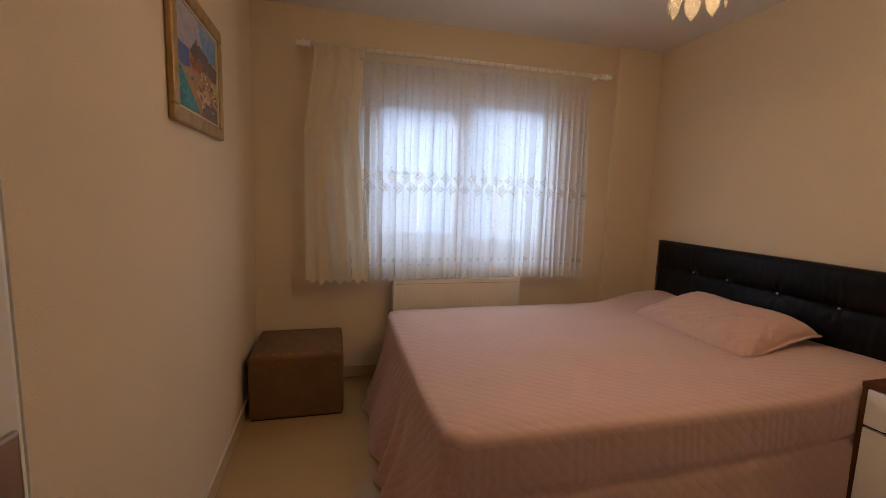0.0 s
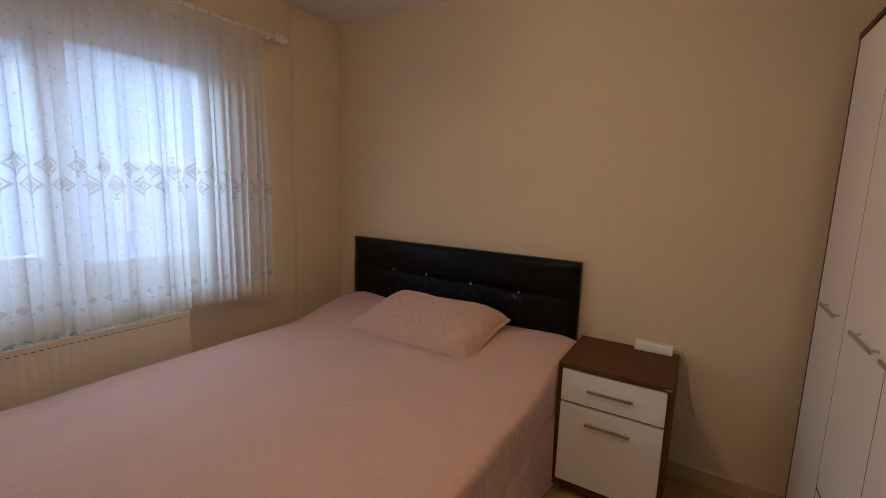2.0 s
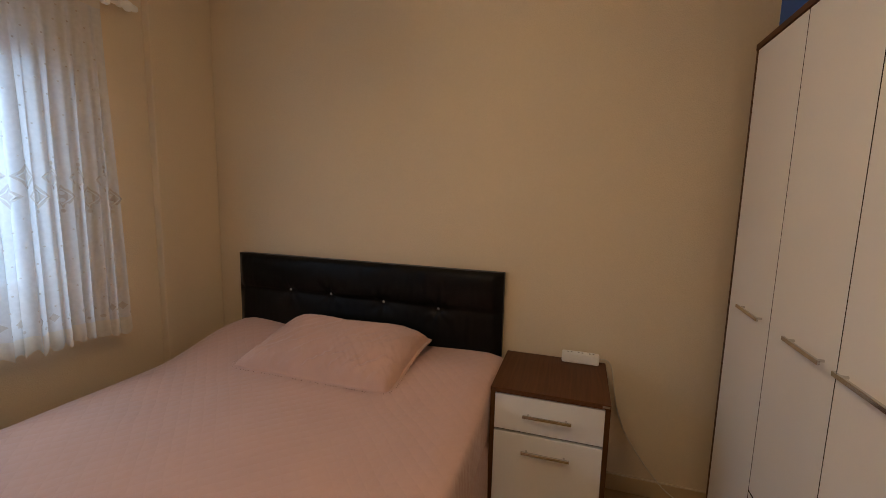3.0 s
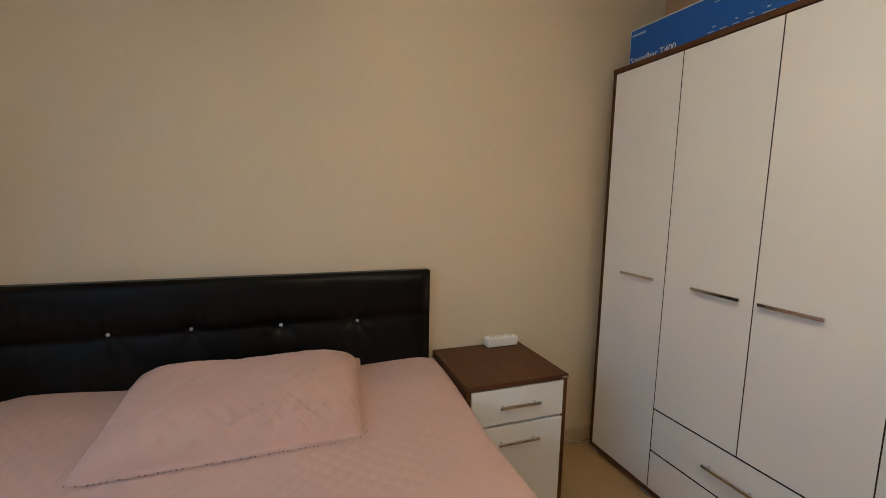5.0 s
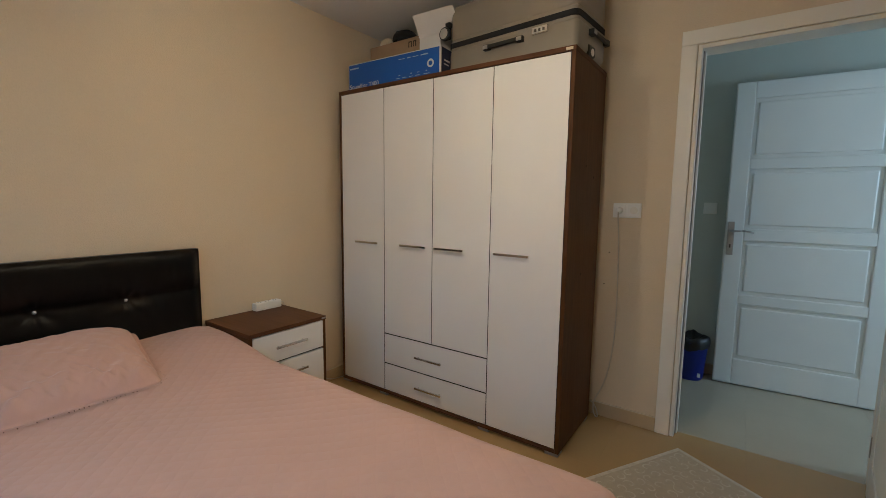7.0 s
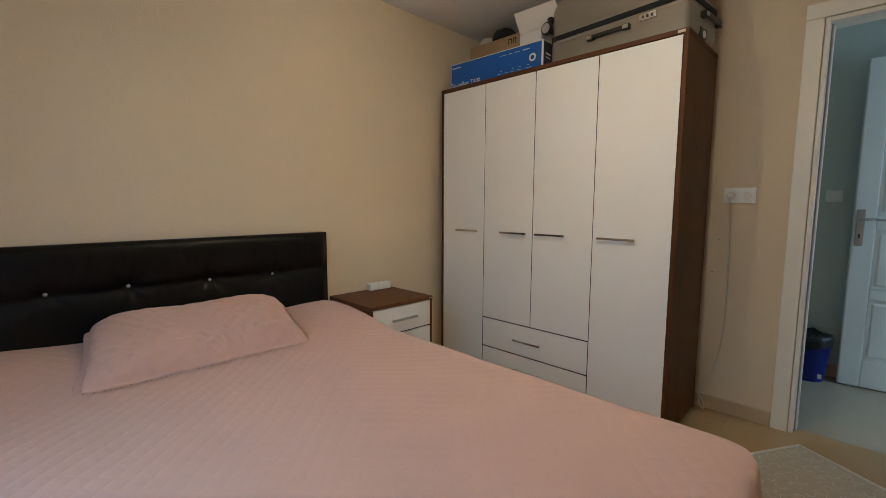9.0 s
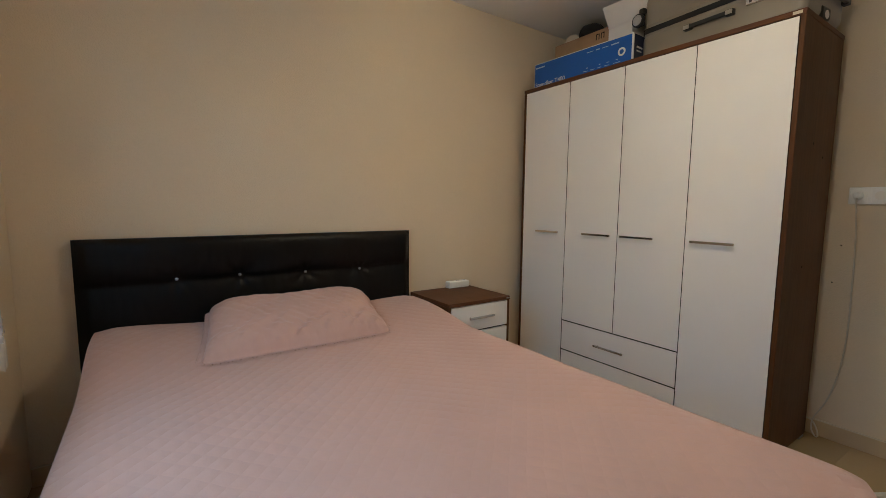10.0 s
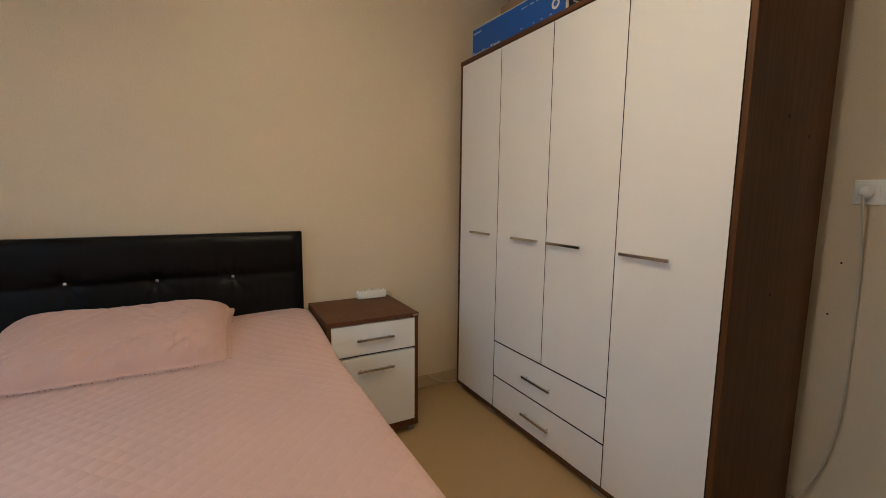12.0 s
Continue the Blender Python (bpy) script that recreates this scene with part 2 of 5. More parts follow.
M_GROUND = material("pale_paving", (0.48, 0.48, 0.47), 0.9, vary=0.1, scale=0.4, fine=0.4, fine_scale=6)
M_FARPANE = material("curtained_far_pane", (0.42, 0.47, 0.54), 0.3, vary=0.1, scale=2)
M_WHITERENDER = material("white_render", (0.82, 0.84, 0.86), 0.85, vary=0.04, scale=3, bump=0.2, bump_scale=60)
M_SCREENRAIL = material("grey_screen_rail", (0.16, 0.18, 0.20), 0.45)


# ---- mesh helpers ----
def part(name, bm, mat, parent=None, label="", smooth=False):
    me = bpy.data.meshes.new(name)
    bmesh.ops.recalc_face_normals(bm, faces=bm.faces[:])
    bm.to_mesh(me); bm.free()
    me.materials.append(mat)
    if smooth:
        for p in me.polygons:
            p.use_smooth = True
    ob = new(name, me)
    if parent:
        ob.parent = parent
        ob.matrix_parent_inverse = parent.matrix_basis.inverted()
    return tagged(ob, label)


def thing(name, x, y, z, label, category, group="", rz=0):
    ob = new(name)
    ob.matrix_basis = pose(x, y, z, 0, 0, rz)
    return tagged(ob, label, category, group)


def structure(name, bm, mat, smooth=False):
    return tagged(part(name, bm, mat, smooth=smooth), kind="structure")


def box(x0, x1, y0, y1, z0, z1, bevel=0.0, seg=2, bm=None, turn=None):
    own = bmesh.new()
    m = Matrix.Translation(((x0 + x1) / 2, (y0 + y1) / 2, (z0 + z1) / 2)) @ Matrix.Diagonal((abs(x1 - x0), abs(y1 - y0), abs(z1 - z0), 1))
    bmesh.ops.create_cube(own, size=1, matrix=m)
    if bevel:
        bmesh.ops.bevel(own, geom=own.edges[:], offset=bevel, segments=seg, profile=0.5, affect="EDGES")
    if turn:
        bmesh.ops.transform(own, matrix=turn, verts=own.verts[:])
    if bm is None:
        return own
    add(bm, own)
    return bm


def add(bm, other):
    me = bpy.data.meshes.new("tmp")
    other.to_mesh(me); other.free()
    bm.from_mesh(me)
    bpy.data.meshes.remove(me)
    return bm


def rod(a, b, r, seg=12, r2=None, bm=None):
    a, b = Vector(a), Vector(b)
    own = bmesh.new()
    bmesh.ops.create_cone(own, cap_ends=True, segments=seg, radius1=r, radius2=r if r2 is None else r2, depth=(b - a).length)
    m = Matrix.Translation((a + b) / 2) @ (b - a).to_track_quat("Z", "Y").to_matrix().to_4x4()
    bmesh.ops.transform(own, matrix=m, verts=own.verts[:])
    return own if bm is None else add(bm, own)


def lathe(profile, centre, seg=24, axis="Z"):
    """Turn (radius, height) pairs round an upright axis at centre."""
    bm = bmesh.new()
    rings = []
    for r, h in profile:
        rings.append([bm.verts.new((max(r, 1e-4) * math.cos(2 * math.pi * i / seg), max(r, 1e-4) * math.sin(2 * math.pi * i / seg), h)) for i in range(seg)])
    for p, q in zip(rings, rings[1:]):
        for i in range(seg):
            bm.faces.new((p[i], p[(i + 1) % seg], q[(i + 1) % seg], q[i]))
    turn = {"Z": Matrix.Identity(4), "X": Matrix.Rotation(radians(90), 4, "Y"), "Y": Matrix.Rotation(radians(-90), 4, "X")}[axis]
    bmesh.ops.transform(bm, matrix=Matrix.Translation(centre) @ turn, verts=bm.verts[:])
    return bm


def sheet(nu, nv, fn, uv=None):
    """A grid of points fn(u, v), u and v from 0 to 1."""
    bm = bmesh.new()
    grid = [[bm.verts.new(fn(i / nu, j / nv)) for j in range(nv + 1)] for i in range(nu + 1)]
    layer = bm.loops.layers.uv.new("cloth") if uv else None
    for i in range(nu):
        for j in range(nv):
            f = bm.faces.new((grid[i][j], grid[i + 1][j], grid[i + 1][j + 1], grid[i][j + 1]))
            if uv:
                for loop, (a, b) in zip(f.loops, ((i, j), (i + 1, j), (i + 1, j + 1), (i, j + 1))):
                    loop[layer].uv = uv(a / nu, b / nv)
    return bm


def cable(name, points, r, mat, parent=None, label=""):
    cu = bpy.data.curves.new(name, "CURVE")
    cu.dimensions, cu.bevel_depth, cu.bevel_resolution, cu.resolution_u = "3D", r, 3, 8
    sp = cu.splines.new("NURBS")
    sp.points.add(len(points) - 1)
    for p, c in zip(sp.points, points):
        p.co = (*c, 1)
    sp.use_endpoint_u, sp.order_u = True, 4
    tmp = bpy.data.objects.new(name, cu)
    me = bpy.data.meshes.new_from_object(tmp)
    bpy.data.objects.remove(tmp)
    me.materials.clear(); me.materials.append(mat)
    for p in me.polygons:
        p.use_smooth = True
    ob = new(name, me)
    if parent:
        ob.parent = parent
        ob.matrix_parent_inverse = parent.matrix_basis.inverted()
    return tagged(ob, label)


def lettering(text, size, at, mat, parent, label="", name="lettering"):
    """Flat letters from the built-in font; at is the pose of their lower left corner."""
    cu = bpy.data.curves.new(name, "FONT")
    cu.body, cu.size, cu.extrude = text, size, 0.0006
    tmp = bpy.data.objects.new(name, cu)
    me = bpy.data.meshes.new_from_object(tmp)
    bpy.data.objects.remove(tmp)
    me.transform(at)
    me.materials.clear(); me.materials.append(mat)
    ob = new(name, me)
    ob.parent = parent
    ob.matrix_parent_inverse = parent.matrix_basis.inverted()
    return tagged(ob, label)


def smooth01(a, b, x):
    t = min(1.0, max(0.0, (x - a) / (b - a)))
    return t * t * (3 - 2 * t)


# ---- room shell ----
WX0, WX1, WY0, WY1, CEIL = -0.475, 2.48, -0.37, 2.92, 2.44
HY0, HX0, HX1 = -1.50, -2.5, 1.25
OPX0, OPX1, OPZ = -0.38, 0.405, 2.03
WIN = (0.19, 1.63, 0.90, 2.02)

structure("wall_east", box(WX1, WX1 + 0.15, WY0 - 0.12, WY1 + 0.25, -0.1, CEIL + 0.1), M_WALL)
structure("wall_west", box(WX0 - 0.15, WX0, WY0, WY1 + 0.25, -0.1, CEIL + 0.1), M_WALL)
bm = box(WX0, WIN[0], WY1, WY1 + 0.22, -0.1, CEIL + 0.1)
box(WIN[1], WX1, WY1, WY1 + 0.22, -0.1, CEIL + 0.1, bm=bm)
box(WIN[0], WIN[1], WY1, WY1 + 0.22, -0.1, WIN[2], bm=bm)
box(WIN[0], WIN[1], WY1, WY1 + 0.22, WIN[3], CEIL + 0.1, bm=bm)
structure("wall_north", bm, M_WALL)
structure("pillar", box(2.10, WX1 - 0.0005, WY1 - 0.045, WY1 - 0.0005, 0, CEIL - 0.001, 0.006), M_WALL)
bm = box(OPX1 + 0.02, WX1, WY0 - 0.06, WY0, -0.1, CEIL + 0.1)
box(WX0 - 0.15, OPX0 - 0.02, WY0 - 0.06, WY0, -0.1, CEIL + 0.1, bm=bm)
box(OPX0 - 0.02, OPX1 + 0.02, WY0 - 0.06, WY0, OPZ + 0.02, CEIL + 0.1, bm=bm)
structure("wall_south", bm, M_WALL)
bm = box(OPX1 + 0.02, WX1, WY0 - 0.13, WY0 - 0.06, -0.1, CEIL + 0.1)
box(HX0, OPX0 - 0.02, WY0 - 0.13, WY0 - 0.06, -0.1, CEIL + 0.1, bm=bm)
box(OPX0 - 0.02, OPX1 + 0.02, WY0 - 0.13, WY0 - 0.06, OPZ + 0.02, CEIL + 0.1, bm=bm)
structure("wall_hall_north", bm, M_HALLWALL)
bm = box(-0.685, HX1, HY0 - 0.12, HY0, -0.1, CEIL + 0.1)
box(HX0, -1.45, HY0 - 0.12, HY0, -0.1, CEIL + 0.1, bm=bm)
box(-1.45, -0.685, HY0 - 0.12, HY0, 2.05, CEIL + 0.1, bm=bm)
structure("wall_hall_south", bm, M_HALLWALL)
structure("wall_hall_east", box(HX1, HX1 + 0.12, HY0 - 0.12, WY0 - 0.13, -0.1, CEIL + 0.1), M_HALLWALL)
bm = box(HX0 - 0.12, HX0, HY0 - 0.12, WY0 - 0.06, -0.1, 0.90)
box(HX0 - 0.12, HX0, HY0 - 0.12, WY0 - 0.06, 1.95, CEIL + 0.1, bm=bm)
box(HX0 - 0.12, HX0, HY0 - 0.12, -1.45, 0.90, 1.95, bm=bm)
box(HX0 - 0.12, HX0, -0.52, WY0 - 0.06, 0.90, 1.95, bm=bm)
structure("wall_hall_west", bm, M_HALLWALL)
# the room behind the hall door
bm = box(-1.6, -0.45, -3.1, -3.0, -0.1, CEIL + 0.1)
box(-1.7, -1.6, -3.1, HY0 - 0.12, -0.1, CEIL + 0.1, bm=bm)
box(-0.45, -0.35, -3.1, HY0 - 0.12, -0.1, CEIL + 0.1, bm=bm)
structure("wall_far_room", bm, M_HALLWALL)
structure("ceiling", box(HX0 - 0.12, WX1 + 0.15, -3.1, WY1 + 0.22, CEIL, CEIL + 0.12), M_CEIL)


def skirting(name, x0, x1, y0, y1):
    bm = box(x0, x1, y0, y1, 0.0, 0.078, 0.002)
    ob = structure(name, bm, M_SKIRT)
    e = 0.0006
    part("caulk_line", box(x0 - e, x1 + e, y0 - e, y1 + e, 0.078, 0.083, 0.001), M_CAULK, ob)


skirting("baseboard_east", WX1 - 0.010, WX1 - 0.0005, -0.359, 2.874)
skirting("baseboard_north", WX0 + 0.011, 2.099, WY1 - 0.010, WY1 - 0.0005)
skirting("baseboard_west", WX0 + 0.0005, WX0 + 0.010, -0.26, WY1 - 0.0005)
skirting("baseboard_south", 0.499, WX1 - 0.0005, WY0 + 0.0005, WY0 + 0.010)
skirting("baseboard_hall", 0.28, HX1 - 0.001, HY0 + 0.0005, HY0 + 0.010)


# ---- doorway and doors ----
def casing_set(name, x0, x1, top, yface, out, width=0.088, left_width=None):
    """Architrave round an opening: two uprights and a head, stepped inwards. out: +1 faces +y."""
    lw = left_width or width
    ob = structure(name, box(x1, x1 + width, yface, yface + out * 0.016, 0, top - 0.0005, 0.003), M_CASING)
    part("upright", box(x0 - lw, x0, yface, yface + out * 0.016, 0, top - 0.0005, 0.003), M_CASING, ob)
    part("head", box(x0 - lw, x1 + width, yface, yface + out * 0.0165, top, top + width, 0.003), M_CASING, ob)
    return ob


casing_set("door_casing", OPX0, OPX1 + 0.0225, OPZ + 0.0225, WY0 + 0.0005, 1, 0.070, 0.0945)
casing_set("door_casing_hall", OPX0, OPX1 + 0.008, OPZ + 0.008, WY0 - 0.1305, -1, 0.082, 0.0945)
jl = structure("door_frame", box(OPX1, OPX1 + 0.0195, WY0 - 0.13, WY0 + 0.010, 0, OPZ + 0.0195, 0.003), M_CASING)
part("jamb", box(OPX0 - 0.0195, OPX0, WY0 - 0.13, WY0 + 0.010, 0, OPZ + 0.0195, 0.003), M_CASING, jl)
part("lintel", box(OPX0, OPX1, WY0 - 0.13, WY0 + 0.009, OPZ, OPZ + 0.0195, 0.003), M_CASING, jl)
part("door_stop", box(OPX1 - 0.012, OPX1 - 0.0003, WY0 - 0.085, WY0 - 0.045, 0, OPZ - 0.001, 0.003), M_CASING, jl)
part("door_stop", box(OPX0 + 0.0003, OPX0 + 0.012, WY0 - 0.085, WY0 - 0.045, 0, OPZ - 0.001, 0.003), M_CASING, jl)
part("seal", box(OPX1 - 0.006, OPX1 - 0.0004, WY0 - 0.044, WY0 - 0.036, 0, OPZ - 0.001, 0.001), M_GREYPL, jl)

PANELS = ((0.19, 0.58), (0.65, 1.02), (1.105, 1.50), (1.575, 1.96))


def panel_door(name, label, hinge, angle, width, height, lever_z=1.05):
    """A four-panel door leaf along local x from its hinge, 40 mm thick, both faces moulded."""
    ob = new(name)
    ob.matrix_basis = pose(*hinge, 0, 0, angle)
    tagged(ob, label, "door", kind="structure")
    w = width
    leaf = box(0, w, -0.009, 0.009, 0.008, height)
    edge = 0.108
    zs = [0.008] + [v for p in PANELS for v in p] + [height]
    for s in (-1, 1):
        for a, b in ((0, edge), (w - edge, w)):
            box(a, b, s * 0.0087, s * 0.02, 0.008, height, 0.009, 3, bm=leaf)
        for a, b in zip(zs[0::2], zs[1::2]):
            box(edge - 0.006, w - edge + 0.006, s * 0.0087, s * 0.0198, a, b, 0.009, 3, bm=leaf)
    lf = part("leaf", leaf, M_DOORPAINT)
    lf.parent = ob
    for z0, z1 in PANELS:
        pn = part("panel", box(edge + 0.020, w - edge - 0.020, -0.0178, 0.0178, z0 + 0.022, z1 - 0.022, 0.0085, 2), M_DOORPAINT)
        pn.parent = ob
    hx = w - 0.034
    for s in (-1, 1):
        hp = part("handle_plate", box(hx - 0.02, hx + 0.02, s * 0.0195, s * 0.026, lever_z - 0.165, lever_z + 0.065, 0.004), M_STEEL, label="satin nickel plate")
        hp.parent = ob
        lv = rod((hx, s * 0.026, lever_z), (hx, s * 0.065, lever_z), 0.009, 14)
        rod((hx + 0.006, s * 0.062, lever_z), (hx - 0.06, s * 0.066, lever_z + 0.006), 0.0085, 12, 0.007, lv)
        rod((hx - 0.058, s * 0.066, lever_z + 0.006), (hx - 0.125, s * 0.058, lever_z - 0.004), 0.007, 12, 0.006, lv)
        lever = part("lever", lv, M_STEEL, label="curved satin nickel lever", smooth=True)
        lever.parent = ob
    kh = part("keyhole", box(hx - 0.004, hx + 0.004, -0.0268, 0.0268, lever_z - 0.115, lever_z - 0.09, 0.001), M_DARK)
    kh.parent = ob
    lk = part("lock_face", box(w - 0.001, w + 0.0015, -0.011, 0.011, lever_z - 0.14, lever_z + 0.09, 0.0005), M_STEEL)
    lk.parent = ob
    for hz in (0.22, height - 0.22, 1.1):
        hb = part("hinge", rod((-0.008, -0.016, hz - 0.045), (-0.008, -0.016, hz + 0.045), 0.008, 12), M_STEEL)
        hb.parent = ob
    return ob


panel_door("door_1", "white four-panel interior door standing open into the bedroom", (OPX0 + 0.012, WY0 + 0.036, 0), 82.1, 0.75, 2.02, 1.02)
panel_door("door_2", "white four-panel door folded open against the hall wall", (-0.591, -1.456, 0), 4.7, 0.874, 2.07, 1.085)
casing_set("door_casing_far", -1.45, -0.60 - 0.088, 2.05, HY0 + 0.0005, 1)


# ---- window ----
win = tagged(new("window_1"), "white plastic-framed two-pane window", "window", kind="structure")
win.matrix_basis = pose(0, WY1 + 0.06, 0)
x0, x1, z0, z1 = WIN
fy0, fy1 = WY1 + 0.05, WY1 + 0.115
fr = box(x0 + 0.001, x0 + 0.065, fy0, fy1, z0 + 0.001, z1 - 0.001, 0.004)
for a in ((x1 - 0.065, x1 - 0.001, z0 + 0.001, z1 - 0.001), (x0 + 0.066, x1 - 0.066, z0 + 0.001, z0 + 0.066), (x0 + 0.066, x1 - 0.066, z1 - 0.066, z1 - 0.001), (0.915, 0.975, z0 + 0.067, z1 - 0.067)):
    box(a[0], a[1], fy0, fy1, a[2], a[3], 0.004, bm=fr)
part("window_frame", fr, M_PVC, win)
sa = box(0.250, 0.330, fy0 - 0.014, fy1 - 0.01, 0.961, 1.959, 0.005)
for a in ((0.862, 0.920, 0.961, 1.959), (0.331, 0.861, 0.961, 1.035), (0.331, 0.861, 1.885, 1.959)):
    box(a[0], a[1], fy0 - 0.0135, fy1 - 0.01, a[2], a[3], 0.005, bm=sa)
part("sash", sa, M_PVC, win)
part("sash_handle", box(0.876, 0.902, fy0 - 0.045, fy0 - 0.014, 1.38, 1.50, 0.006), M_PVC, win)
for a in ((0.328, 0.864, 1.033, 1.887), (0.974, 1.566, 0.965, 1.955)):
    pane = part("pane", box(a[0], a[1], fy0 + 0.022, fy0 + 0.028, a[2], a[3]), M_GLASS, win)
    pane.visible_shadow = False
rg = box(0.975, 0.990, fy0 - 0.002, fy0 + 0.03, 0.967, 1.953, 0.002)
for a in ((1.545, 1.564, 0.967, 1.953), (0.991, 1.544, 0.967, 0.985), (0.991, 1.544, 1.935, 1.953)):
    box(a[0], a[1], fy0 - 0.002, fy0 + 0.03, a[2], a[3], 0.002, bm=rg)
part("glazing_bead", rg, M_PVC, win)
part("screen_rail", box(0.331, 0.861, fy0 + 0.034, fy0 + 0.046, 1.437, 1.455, 0.002), M_SCREENRAIL, win, "thin grey screen rail across the sash")
part("window_sill", box(x0 + 0.001, x1 - 0.001, WY1 - 0.02, fy0 - 0.001, z0 - 0.0, z0 + 0.018, 0.003), M_SKIRT, win)

# ---- outdoors ----
structure("ground", box(-60, 60, WY1 + 0.22, 90, -3.3, -3.2), M_GROUND)
near = thing("apartment_house", -3.5, 11, -3.2, "pale rendered apartment house across a narrow street", "house")
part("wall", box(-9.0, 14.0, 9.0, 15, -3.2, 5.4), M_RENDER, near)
part("roof", box(-9.3, 14.3, 8.7, 15.2, 5.4, 5.6, 0.02), M_ROOF, near)
for k in range(7):
    for wz in (-2.3, 0.45, 3.8):
        wx_ = -5.2 + 2.9 * k
        w = part("window", box(wx_, wx_ + 1.2, 8.95, 9.02, wz, wz + 1.25, 0.01), M_PVC, near)
        part("pane", box(wx_ + 0.08, wx_ + 1.12, 8.94, 8.96, wz + 0.08, wz + 1.17), M_FARPANE, w)
pier = thing("parapet_pier", 2.45, 4.9, -3.2, "white rendered pier with a flat capping slab outside the window", "pier")
part("shaft", box(2.36, 2.62, 4.78, 5.05, -3.2, 1.0, 0.01), M_WHITERENDER, pier)
part("capping", box(2.22, 2.66, 4.72, 5.11, 1.0, 1.045, 0.01), M_ROOF, pier)

# ---- curtains ----
rodt = thing("curtain_rod", 0.9, 2.78, 2.178, "white curtain rod with turned finials on brackets", "curtain rod")
part("pole", rod((-0.11, 2.78, 2.178), (1.885, 2.78, 2.178), 0.0135, 16), M_WHITEPL, rodt, smooth=True)
FIN = [(0.013, 0), (0.019, 0.004), (0.019, 0.012), (0.012, 0.018), (0.017, 0.03), (0.024, 0.042), (0.020, 0.056), (0.011, 0.062), (0.016, 0.072), (0.012, 0.084), (0.001, 0.089)]
part("finial", lathe(FIN, (1.885, 2.78, 2.178), 20, "X"), M_WHITEPL, rodt, smooth=True)
part("finial", lathe([(r, -h) for r, h in FIN], (-0.11, 2.78, 2.178), 20, "X"), M_WHITEPL, rodt, smooth=True)
for bx in (-0.05, 1.835):
    part("bracket", rod((bx, WY1 - 0.001, 2.17), (bx, 2.79, 2.17), 0.008, 10, None, box(bx - 0.012, bx + 0.012, 2.767, 2.793, 2.150, 2.168, 0.003)), M_WHITEPL, rodt)


def pleat_y(x, z):
    """Depth of the sheer: soft uneven pleats that deepen downwards."""
    k = 0.35 + 0.65 * smooth01(2.15, 1.6, z)
    a = 0.014 * math.sin(74 * x + 1.6 * math.sin(5.1 * x)) + 0.009 * math.sin(131 * x + 2.0 * math.sin(3 * x + 0.6 * z)) + 0.008 * math.sin(23 * x + 1.5 * z)
    return 2.784 + k * a


def sheer_point(u, v, lift=0.0):
    top, low = 2.158, 0.735
    if u > 0.9:
        low -= 0.02 * (u - 0.9) * 10
    z = top + (low - top) * v
    x = 0.0 + u * (1.815 + 0.025 * v)
    if v > 0.985:
        z += 0.012 * (1 - abs(math.sin(x * 60)))
    fold = 0.007 * smooth01(0.0, 0.35, v) * math.sin(2 * (74 * x + 1.6 * math.sin(5.1 * x)) + 0.7)
    return (x + fold, pleat_y(x, z) - lift, z)


cur = thing("sheer_curtain", 0.9, 2.784, 0.735, "ecru sheer curtain with embroidered band, hanging in pleats", "curtain")
part("cloth", sheet(560, 60, sheer_point), M_SHEER, cur, smooth=True)
part("heading", sheet(260, 4, lambda u, v: (0.0 + u * 1.80, 2.7655 - 0.003 * math.sin(70 * u * 1.8), 2.160 - 0.048 * v)), M_LACE, cur, smooth=True)
for k in range(29):
    tx = 0.03 + 0.0615 * k
    part("tab", lathe([(0.0150, -0.006), (0.0165, -0.006), (0.0165, 0.006), (0.0150, 0.006), (0.0150, -0.006)], (tx, 2.78, 2.1765), 14, "X"), M_DRAPE, cur)
lace = bmesh.new()
NS = 40
for k in range(NS):
    for i in range(6):
        ua, ub = (k + i / 6) / NS, (k + (i + 1) / 6) / NS
        da, db = 0.02 * math.sin(math.pi * i / 6), 0.02 * math.sin(math.pi * (i + 1) / 6)
        pa, pb = Vector(sheer_point(ua, 0.955, 0.003)), Vector(sheer_point(ub, 0.955, 0.003))
        qa, qb = Vector(sheer_point(ua, 0.999, 0.003)), Vector(sheer_point(ub, 0.999, 0.003))
        lace.faces.new([lace.verts.new(c) for c in (pa, pb, qb - Vector((0, 0, db)), qa - Vector((0, 0, da)))])
bmesh.ops.remove_doubles(lace, verts=lace.verts[:], dist=0.0008)
part("lace_hem", lace, M_LACE, cur, "scalloped cream lace hem", smooth=True)


def on_sheer(bm, u, v, shape, ru, rv):
    pts = [sheer_point(u + a * ru, v + b * rv, 0.0035) for a, b in shape]
    if len(pts) >= 3:
        bm.faces.new([bm.verts.new(p) for p in pts])


random.seed(4)
OCT = [(math.cos(k * math.pi / 3), math.sin(k * math.pi / 3)) for k in range(6)]
DIA = [(0, -1), (0.5, -0.46), (1, 0), (0.5, 0.46), (0, 1), (-0.5, 0.46), (-1, 0), (-0.5, -0.46)]
dots = bmesh.new()
for r in range(22):
    for c in range(27):
        u = (c + (0.5 if r % 2 else 0.0) + random.uniform(-0.22, 0.22)) / 27.5
        v = 0.06 + r * 0.041 + random.uniform(-0.006, 0.006)
        if 0.01 < u < 0.99 and not 0.49 < v < 0.62 and v < 0.93:
            sx, sy, sz = sheer_point(u, v, 0.0035)
            dots.faces.new([dots.verts.new((sx + 0.0045 * a, sy, sz + 0.0038 * b)) for a, b in OCT])
tagged(part("dots", dots, M_EMB, cur, "small beige woven dots"), kind="stuff")
emb = bmesh.new()
